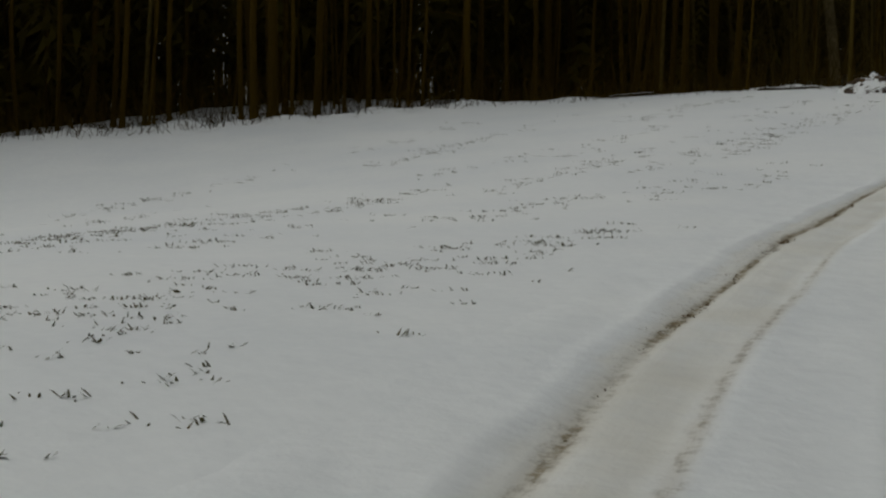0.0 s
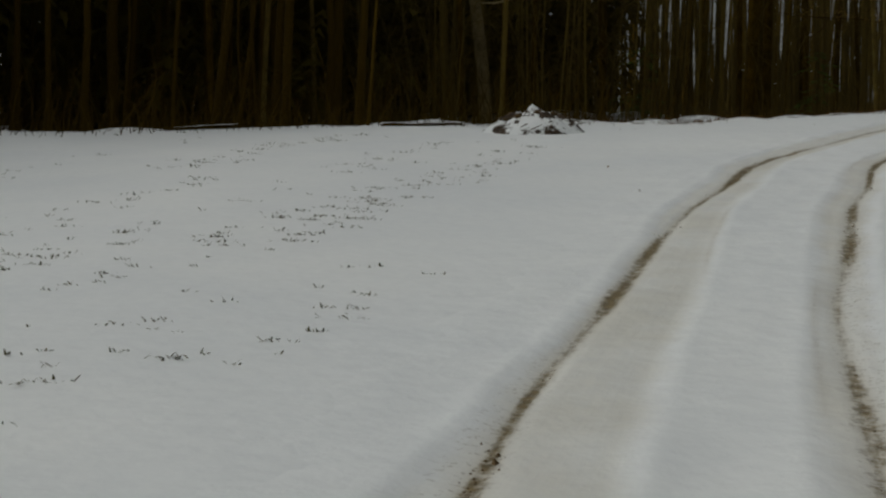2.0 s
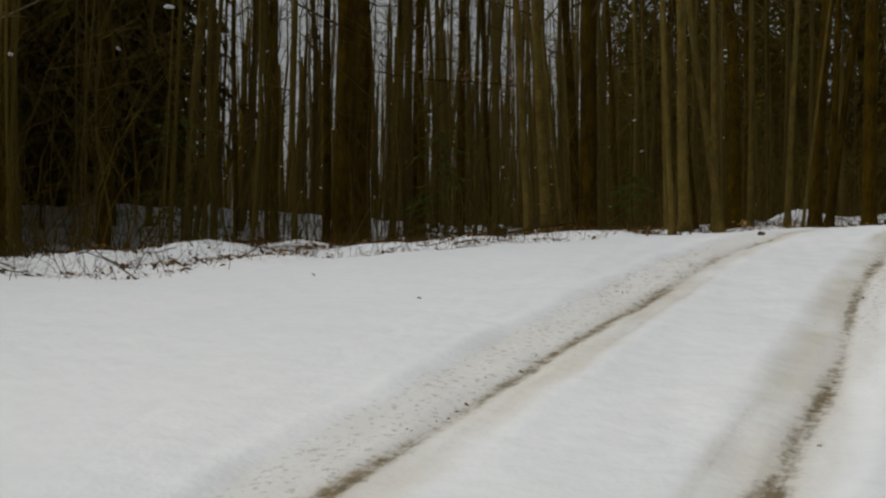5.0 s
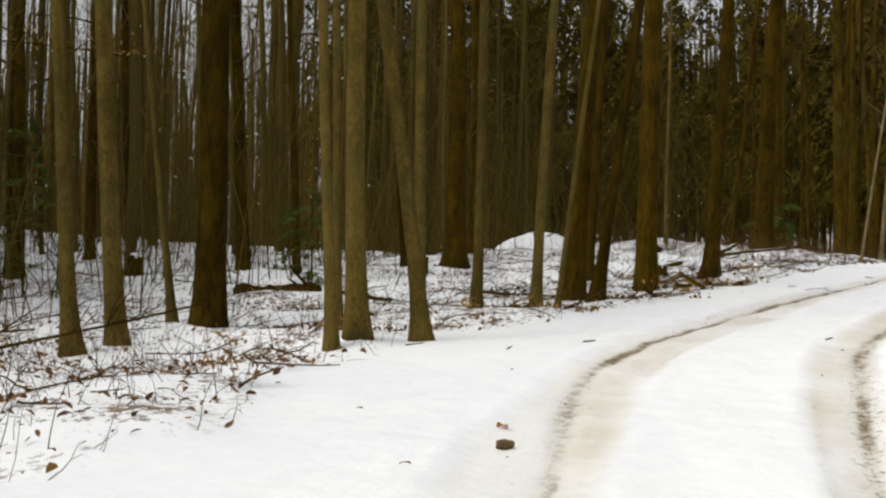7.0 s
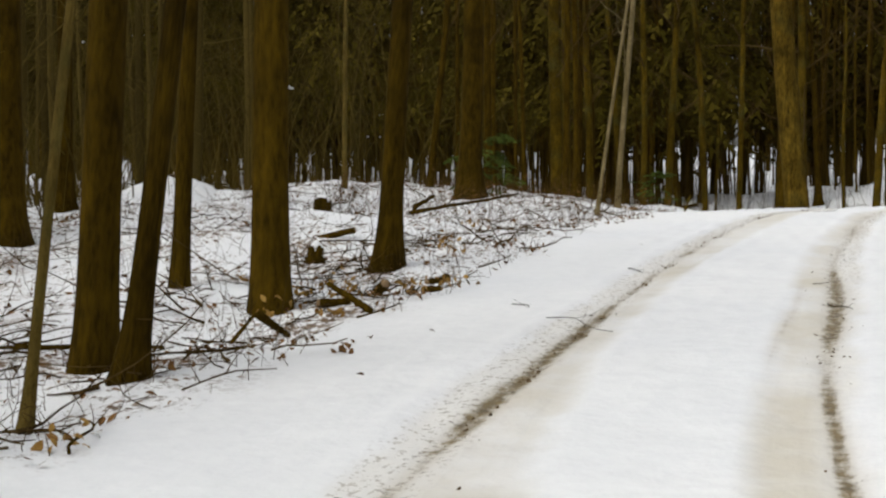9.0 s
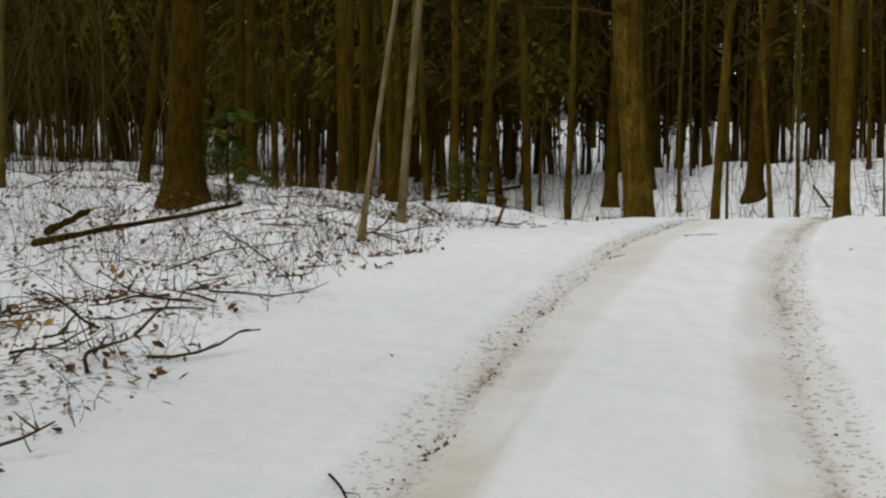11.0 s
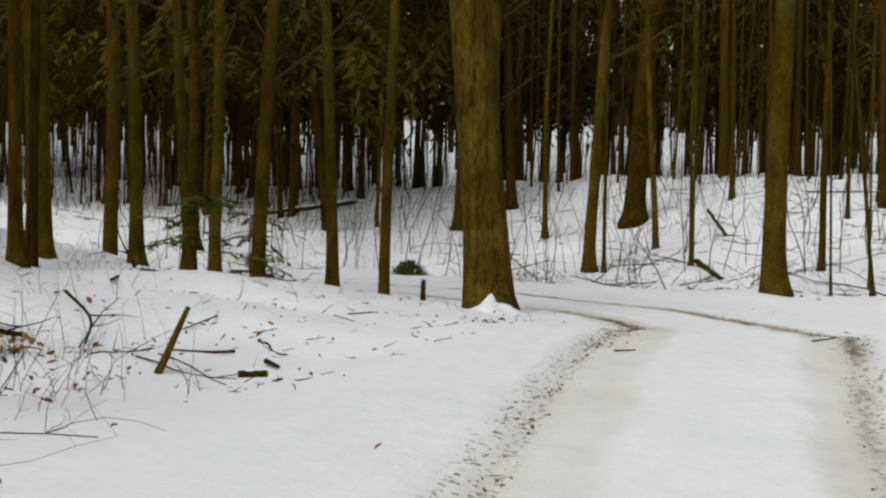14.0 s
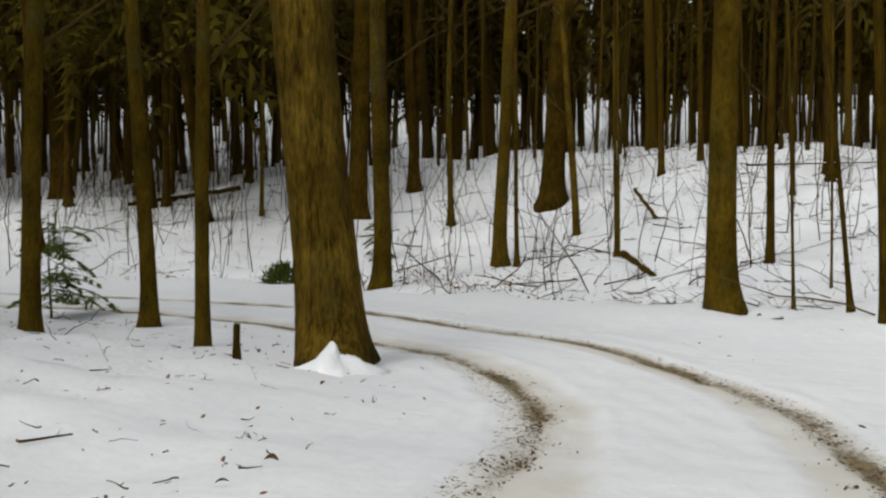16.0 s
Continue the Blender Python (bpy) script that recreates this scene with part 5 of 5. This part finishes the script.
def withered_shrub(x, y, h, seed=0):
    """A few thin crooked stems from one root with some curled leaves still hanging on them."""
    rnd = random.Random(1700 + seed)
    ob = tagged(new("withered_shrub"), "thin leafless shrub with few hanging brown leaves", "shrub")
    ob.location = on_ground(x, y, -0.02)
    for _ in range(rnd.randint(2, 4)):
        a = rnd.uniform(0, 6.28)
        stem = crooked(rnd, (0, 0, 0), (0.6 * math.cos(a), 0.6 * math.sin(a), 1), h * rnd.uniform(0.7, 1.3), 6, 0.26, 0.04)
        t = Soup()
        t.tube(stem, tapered(0.0045, 0.0015, 7), 4, False)
        for k in (3, 4, 5, 6):
            t.tube(crooked(rnd, stem[k], (rnd.uniform(-1, 1), rnd.uniform(-1, 1), rnd.uniform(0, 0.8)), h * rnd.uniform(0.15, 0.4), 3, 0.3), tapered(0.0022, 0.001, 4), 3, False)
        part_mesh("stem", t.mesh("stem"), M_DARK, ob)
        f = Soup()
        for _ in range(rnd.randint(2, 7)):
            p = stem[rnd.randint(2, 6)]
            f.leaf(p + Vector((rnd.uniform(-0.03, 0.03), rnd.uniform(-0.03, 0.03), -0.03)), rnd.uniform(0.025, 0.052), rnd, 2.5)
        part_mesh("leaves", f.mesh("leaves"), M_DEAD, ob, "curled brown leaves", False)["kind"] = "stuff"
    return ob


M_GREEN = island("young_needles", [(0.028, 0.044, 0.006), (0.065, 0.092, 0.014), (0.105, 0.14, 0.028)])

# heap of snow-covered brush and earth at the field's corner
mound("brush_pile", 10.05, 29.75, 0.78, 1.1, 0.42, 40, "snow covered heap of brush and dark earth clods", "brush pile", 1, 0.65, 44, 0.03, M_PATCHY)
# snow-covered hummocks in the woods
mound("snow_mound", 37.85, 46.95, 1.2, 1.2, 0.42, 30, "rounded snow covered mound among the trees", "snow mound", 2, 0.2, 8)
mound("snow_mound", 29.4, 45.6, 1.2, 0.8, 0.25, -30, "snow covered hummock with dark earth below", "snow mound", 4, 0.35, 10)
mound("snow_mound", 28.1, 41.0, 0.35, 0.85, 0.2, 25, "long low hummock of snow lying over a log", "snow mound", 5, 0.25, 4)

# fallen logs
fallen_log((27.35, 43.3, -0.04), (27.75, 41.9, -0.03), 0.11, 0.10, "thick dark fallen log with snow lying along it", 0.95, 2, None, 1)
fallen_log((27.72, 41.5, -0.06), (27.9, 40.6, -0.04), 0.08, 0.06, "dark fallen log half buried in snow among trunks", 0.9, 2, None, 2)
fallen_log((36.93, 41.55, 0.08), (39.7, 41.5, 0.18), 0.03, 0.018, "dark fallen limb lying above the snowy litter", 0.4, 3, None, 3)
fallen_log((37.3, 41.75, 0.1), (37.8, 41.75, 0.28), 0.036, 0.03, "broken dark limb end tilted out of the snow", 0.5, 1, None, 4)
fallen_log((73.4, 41.1, 0.0), (73.3, 41.62, 0.8), 0.05, 0.045, "dead pole leaning out of the snowy slope", 0.0, 0, M_MID, 5)
fallen_log((67.9, 41.1, 0.35), (66.9, 40.3, 0.0), 0.07, 0.05, "dark rotten log poking from the snow", 0.3, 3, None, 6)
fallen_log((77.0, 39.2, 0.25), (76.2, 34.8, 0.25), 0.024, 0.012, "fallen trunk lying across the slope", 0.7, 3, None, 8)
fallen_log((78.3, 54.3, 0.25), (76.3, 57.0, 0.1), 0.08, 0.06, "fallen dark trunk with snow on top of the bank", 0.9, 4, None, 9)
fallen_log((66.9, 39.3, 0.35), (66.4, 39.05, 0.0), 0.045, 0.03, "splintered upright stub poking from the snow", 0.0, 1, None, 10)
fallen_log((45.0, 42.65, 0.03), (45.5, 42.55, 0.05), 0.024, 0.02, "dark broken branch lying in snow", 0.5, 1, None, 17)
fallen_log((16.9, 42.0, 0.25), (20.3, 44.4, 0.5), 0.04, 0.03, "fallen sapling lying in roadside brush", 0.3, 4, None, 13)
fallen_log((4.2, 34.3, 0.0), (5.8, 34.0, 0.06), 0.035, 0.022, "dark fallen trunk at the far field edge", 0.5, 3, None, 14)
fallen_log((8.3, 33.7, 0.0), (9.8, 33.2, 0.08), 0.035, 0.022, "dark fallen trunk beside the brush pile", 0.5, 3, None, 15)
fallen_log((-0.6, 34.9, 0.05), (0.6, 34.4, 0.45), 0.022, 0.014, "thin leaning dead pole at the field edge", 0.3, 1, M_MID, 16)

# stumps and sawn pieces
stump(32.67, 39.7, 0.075, 0.17, "small cut stump with a snow cap in leaf litter", 1)
stump(36.65, 42.83, 0.12, 0.3, "squat dark stump with snow on top", 2)
stump(28.5, 48.3, 0.14, 0.4, "broken dark stump standing in snow", 3)
stump(31.3, 43.6, 0.05, 0.3, "thin broken dark stump in snow", 4, False)
stump(53.07, 42.38, 0.03, 0.33, "short sawn stub standing beside the large tree", 5, False)
stump(43.0, 42.0, 0.04, 0.16, "low dark stub in snowy brush", 6, False)
log_piece(31.35, 37.95, 0.045, 0.2, 60, "short dark sawn log piece in roadside litter", 1, 0.02, 25, False)
log_piece(31.72, 37.9, 0.035, 0.12, 20, "small dark sawn log piece in roadside litter", 2, 0, 0, False)
log_piece(31.85, 37.78, 0.035, 0.16, 110, "small dark sawn log piece in roadside litter", 3, 0, 0, False)
log_piece(32.2, 37.96, 0.035, 0.24, 165, "short dark broken log piece by the lane", 4, 0, 10)
log_piece(30.45, 37.72, 0.035, 0.24, 150, "dark log piece under snow beside the lane", 7)
log_piece(34.9, 41.2, 0.04, 0.45, 120, "dark broken log lying in snowy litter", 8, 0.02, 12)

# branches on the verge, on the crest and on the lane
DARK_STICK = "dark crooked fallen branch lying on the snow"
stick((44.74, 42.55, 0.1), (43.42, 41.46, 0.02), 0.014, DARK_STICK, 41, 1, bend=0.3)
stick((46.43, 42.9, 0.12), (45.77, 42.25, 0.03), 0.02, DARK_STICK, 43, 1, bend=0.3)
stick((30.0, 37.16, 0.03), (30.45, 37.12, 0.06), 0.012, "thin dark branch along the verge", 44, 3, bend=0.3)
stick((31.75, 37.35, 0.02), (32.2, 37.55, 0.1), 0.01, "thin forked branch on the verge", 45, 4, bend=0.4)
stick((31.6, 38.6, 0.15), (32.8, 39.2, 0.08), 0.012, DARK_STICK, 46, 4, bend=0.3)
stick((33.6, 40.4, 0.1), (34.9, 39.6, 0.05), 0.012, DARK_STICK, 47, 4, bend=0.3)
stick((23.86, 33.86, 0.015), (23.93, 33.8, 0.02), 0.01, "short piece of bark on the snowy verge", 35, 0)
stick((23.02, 34.85, 0.015), (23.1, 34.74, 0.03), 0.007, "short twig on the snowy verge", 48, 1)
stick((25.06, 32.6, 0.01), (25.12, 32.58, 0.02), 0.01, "short dark twig on packed snow", 49, 0)
stick((50.6, 45.0, 0.15), (54.6, 47.6, 0.35), 0.045, "long bare fallen limb on the snowy bank", 7, 4)
stick((49.5, 44.2, 0.05), (54.3, 44.6, 0.08), 0.02, "long thin fallen branch along the bank", 9, 5)
stick((48.3, 41.29, 0.02), (48.49, 41.10, 0.03), 0.012, DARK_STICK, 10, 1)
stick((47.0, 41.9, 0.0), (46.4, 41.9, 0.04), 0.009, DARK_STICK, 11, 1)
stick((41.2, 40.5, 0.3), (42.4, 39.8, 0.05), 0.006, "arching dead brush stem over the snow", 13, 6, bend=0.4)
stick((40.6, 40.9, 0.35), (41.8, 40.1, 0.1), 0.006, "arching dead brush stem over the snow", 14, 6, bend=0.4)
stick((27.5, 38.6, 0.1), (28.9, 37.9, 0.05), 0.03, DARK_STICK, 21, 3)
stick((25.9, 38.6, 0.05), (26.6, 39.9, 0.1), 0.03, DARK_STICK, 22, 3)
stick((20.4, 36.2, 0.1), (22.4, 36.6, 0.25), 0.018, "thin fallen branch in roadside brush", 23, 6)
stick((19.3, 36.6, 0.2), (21.6, 37.9, 0.2), 0.02, "thin fallen branch in roadside brush", 24, 6)
stick((18.2, 37.6, 0.1), (21.0, 39.4, 0.3), 0.022, "thin fallen branch in roadside brush", 25, 6)
stick((30.4, 35.9, 0.02), (29.95, 35.2, 0.03), 0.0045, "forked dead branch lying across the rut", 26, 5, bend=0.5)
stick((30.9, 36.45, 0.02), (30.6, 36.15, 0.05), 0.005, "thin forked twig on the snowy verge", 27, 4, bend=0.5)
stick((33.06, 36.55, 0.02), (32.75, 36.28, 0.03), 0.008, "thin twig on the snowy verge", 28, 1)
stick((31.6, 34.4, 0.0), (31.3, 34.15, 0.02), 0.006, "dark branch lying in the wheel rut", 29, 5, bend=0.5)
stick((32.62, 34.82, 0.0), (32.57, 34.68, 0.02), 0.005, "thin twig in the wheel rut", 30, 2)
stick((42.02, 37.71, 0.0), (42.15, 37.40, 0.02), 0.008, "thin twig lying on packed snow", 31, 0)
stick((39.27, 37.57, 0.0), (39.3, 37.47, 0.02), 0.006, "thin twig lying on packed snow", 32, 0)
stick((46.03, 38.45, 0.0), (45.96, 38.30, 0.02), 0.01, "short twig lying on packed snow", 33, 0)
stick((47.08, 37.3, 0.0), (47.28, 37.14, 0.02), 0.01, "dark twig lying beside the rut", 34, 0, bend=0.5)
for i, (x, y) in enumerate(((68.3, 46.0), (67.9, 44.9), (67.4, 43.6), (66.9, 42.6), (67.3, 41.9), (66.2, 41.2), (69.3, 43.0), (70.4, 42.4), (69.2, 41.2), (65.6, 40.2), (64.6, 39.5), (72.2, 46.6))):
    r = random.Random(i)
    a = r.uniform(0, 6.28)
    stick((x, y, 0.05), (x + 1.3 * math.cos(a), y + 1.3 * math.sin(a), r.uniform(0.05, 0.5)), 0.022, "dark dead branch in brush beside the bend", 60 + i, 5, bend=0.4)

# broken limbs, leaves and a clod beside the climbing lane
stick((29.45, 37.83, 0.0), (29.62, 37.74, 0.19), 0.024, "thin broken branch propped in roadside litter", 70, 0, bend=0.1)
stick((29.62, 37.74, 0.19), (29.78, 37.58, 0.01), 0.05, "thick snapped branch leaning in roadside litter", 71, 1, bend=0.1)
stick((30.34, 37.29, 0.02), (30.2, 37.58, 0.24), 0.042, "dark broken limb leaning out of the litter", 72, 1, bend=0.1)
stick((26.53, 36.0, 0.02), (26.9, 36.3, 0.06), 0.012, "dark twig lying at the wood's edge", 73, 3, bend=0.4)
stick((20.8, 33.75, 0.02), (21.25, 33.95, 0.1), 0.012, "brown twig lying at the wood's edge", 74, 4, bend=0.4)


def clod(x, y, r, label, seed):
    """A rough lump of soil."""
    off = Vector((seed * 2.3, 0.7, 1.9))
    bm = bmesh.new()
    bmesh.ops.create_icosphere(bm, subdivisions=3, radius=r)
    for v in bm.verts:
        v.co = Vector((v.co.x * 1.3, v.co.y, v.co.z * 0.7)) * (1 + 0.5 * noise.noise(v.co * (1.3 / r) + off))
    ob = part("soil_clod", bm, M_SOIL)
    ob.location = on_ground(x, y, r * 0.3)
    return tagged(ob, label, "clod")


clod(20.69, 31.62, 0.032, "brown lump of soil lying in the wheel rut", 1)

# small wood on the bank before the bend
stick((44.5, 40.86, -0.03), (44.8, 40.82, 0.38), 0.038, "broken thick stake leaning out of the snow", 1, 0, material=M_MID, bend=0.06)
stick((45.25, 41.2, 0.0), (45.62, 40.95, 0.03), 0.022, DARK_STICK, 2, 1, bend=0.3)
log_piece(44.9, 40.43, 0.026, 0.17, -60, "short piece of dead wood capped with snow", 11)
stick((45.4, 40.6, 0.02), (45.22, 40.42, 0.03), 0.028, "short dead wood piece half in snow", 3, 0)
stick((44.72, 40.2, 0.0), (44.68, 40.12, 0.02), 0.016, "short dead wood piece half in snow", 4, 0)
stick((46.2, 41.05, 0.02), (45.9, 40.7, 0.03), 0.013, DARK_STICK, 5, 2, bend=0.5)
stick((44.87, 41.07, 0.01), (44.52, 40.4, 0.01), 0.008, "thin bent twig lying on snow", 6, 0, bend=0.4)
stick((48.55, 42.97, 0.02), (49.88, 43.32, 0.05), 0.02, DARK_STICK, 8, 3, bend=0.3)
stick((49.7, 43.25, 0.05), (50.1, 42.95, 0.03), 0.015, DARK_STICK, 42, 1, bend=0.3)
stick((48.59, 42.28, 0.01), (48.21, 41.96, 0.02), 0.01, "short twig on the snowy bank", 50, 0)
stick((47.83, 41.23, 0.01), (47.9, 41.06, 0.02), 0.008, "short twig on the snowy bank", 51, 0)
stick((48.35, 41.58, 0.0), (48.4, 41.5, 0.08), 0.006, "short twig on the snowy bank", 52, 0)
stick((47.32, 40.33, 0.01), (47.33, 40.24, 0.02), 0.008, "short twig on the snowy bank", 53, 0)
stick((48.3, 43.75, 0.05), (49.0, 44.0, 0.02), 0.022, DARK_STICK, 54, 1, bend=0.3)
stick((51.0, 42.75, 0.05), (52.6, 42.35, 0.03), 0.008, "thin twig along the bank's rim", 55, 2, bend=0.3)
# withered shrubs where the wood meets the crest
rs = random.Random(91)
SHRUBS = scatter(rs, 150, 36.5, 45.5, 38.8, 46, lambda x, y, s, d: (d > 2.5) & (d < 7.0) & (d - 2.5 < rs.random() * 6) & ((x < 43.5) | (d > 4)))
for i, (x, y) in enumerate(zip(SHRUBS[0][:52], SHRUBS[1][:52])):
    withered_shrub(float(x), float(y), rs.uniform(0.25, 0.55), i)
for i, (x, y) in enumerate(((38.49, 39.29), (38.85, 39.54), (37.79, 39.09), (37.8, 38.96), (38.04, 38.94), (39.3, 39.35), (40.1, 39.6))):
    dead_leaf(x, y, 0.07 + 0.01 * (i % 4), "curled brown dead leaf on the snowy verge", 0.01, 40 + i, M_DEAD)

# young evergreens and a squat bush
evergreen(57.5, 47.2, 1.45, 1.0, "young green hemlock sapling beside a dark trunk", 1, 40, 0.15)
evergreen(49.6, 43.6, 0.95, 0.75, "small green hemlock sapling in snowy brush", 2, 15, 0.25)
evergreen(43.2, 44.6, 1.3, 0.8, "small dark hemlock sapling in snowy brush", 3, 20)
evergreen(41.9, 43.2, 1.3, 0.9, "small dark hemlock sapling in snowy brush", 8, 24)
evergreen(70.6, 47.2, 1.1, 0.6, "small dark evergreen behind the large tree", 4, 22)
evergreen(28.9, 43.6, 1.9, 0.8, "dark hemlock sapling between forest trunks", 5, 26)
evergreen(19.6, 47.0, 3.4, 1.4, "tall dark hemlock sapling in dense woods", 6, 40)
evergreen(25.6, 46.6, 3.0, 1.2, "dark hemlock sapling in dense woods", 7, 36)
bush(65.6, 47.4, 0.42, 0.52, "squat dark green bush on the snowy slope", 1)


dead_leaf(4.86, 12.49, 0.08, "curled orange-brown dead leaf on the snowy lane", 0.02, 3)
dead_leaf(21.0, 31.9, 0.07, "brown dead leaf in the wheel rut", 0.0, 4)
dead_leaf(29.36, 36.57, 0.05, "dark curled dead leaf on the verge", 0.02, 5, M_SOIL)
dead_leaf(48.15, 39.88, 0.07, "dark curled dead leaf on the snow", 0.02, 6, M_SOIL)
dead_leaf(47.59, 39.78, 0.06, "dark curled dead leaf on the snow", 0.02, 7, M_SOIL)

# clumps of withered yellow leaves still clinging low and on a branch
def leaf_clump(x, y, z, r, n, label, seed, material=None):
    rnd = random.Random(seed)
    s = Soup()
    for _ in range(n):
        s.leaf((rnd.gauss(0, r), rnd.gauss(0, r), abs(rnd.gauss(0, r * 0.7))), rnd.uniform(0.035, 0.085), rnd, 1.4)
    ob = part_mesh("withered_leaves", s.mesh("withered_leaves"), material or M_YELLOW, smooth=False)
    ob.location = on_ground(x, y, z)
    return tagged(ob, label, "leaves", kind="stuff")


M_YELLOW = island("withered_leaf", [(0.14, 0.07, 0.02), (0.30, 0.17, 0.045), (0.40, 0.25, 0.07)])
for i, (x, y) in enumerate(((31.5, 37.8), (31.9, 37.6), (30.9, 38.0), (30.5, 37.7), (30.2, 37.5), (30.7, 38.3), (31.2, 38.2), (30.0, 37.9), (26.1, 36.3), (31.1, 39.0), (44.6, 41.9), (33.3, 38.5), (34.8, 39.6), (36.4, 40.2), (23.3, 36.0), (25.2, 36.4), (26.4, 36.7), (22.3, 36.1), (21.8, 35.5))):
    leaf_clump(x, y, 0.02, 0.09, 18, "withered yellow-brown leaves clinging to low twigs", i)
stick((22.86, 46.05, 4.4), (24.4, 41.4, 3.1), 0.02, "thin low branch reaching out with few yellow leaves", 90, 5, bend=0.5)
for i, (x, y, z) in enumerate(((23.9, 42.6, 3.4), (24.3, 41.6, 3.1), (23.5, 43.9, 3.7))):
    leaf_clump(x, y, z, 0.24, 34, "withered yellow leaves hanging on a thin branch", 20 + i)
leaf_clump(28.93, 36.44, 0.0, 0.05, 12, "dark curled dead leaves lying on the snowy verge", 60, M_DEAD)
leaf_clump(21.0, 33.85, 0.02, 0.1, 14, "dark dead leaves caught on a twig", 61, M_DEAD)
leaf_clump(26.6, 36.1, 0.01, 0.08, 12, "withered orange leaves at the wood's edge", 62)
leaf_clump(74.4, 52.6, 0.2, 0.2, 40, "withered orange leaves on a low twig", 29)
for i, (x, y) in enumerate(((68.4, 45.9), (67.9, 45.0), (67.5, 43.9), (67.2, 45.4), (66.9, 43.0), (67.0, 44.3))):
    leaf_clump(x, y, 0.0, 0.2, 60, "dark reddish dead leaves caught in low brush", 50 + i, M_DEAD)
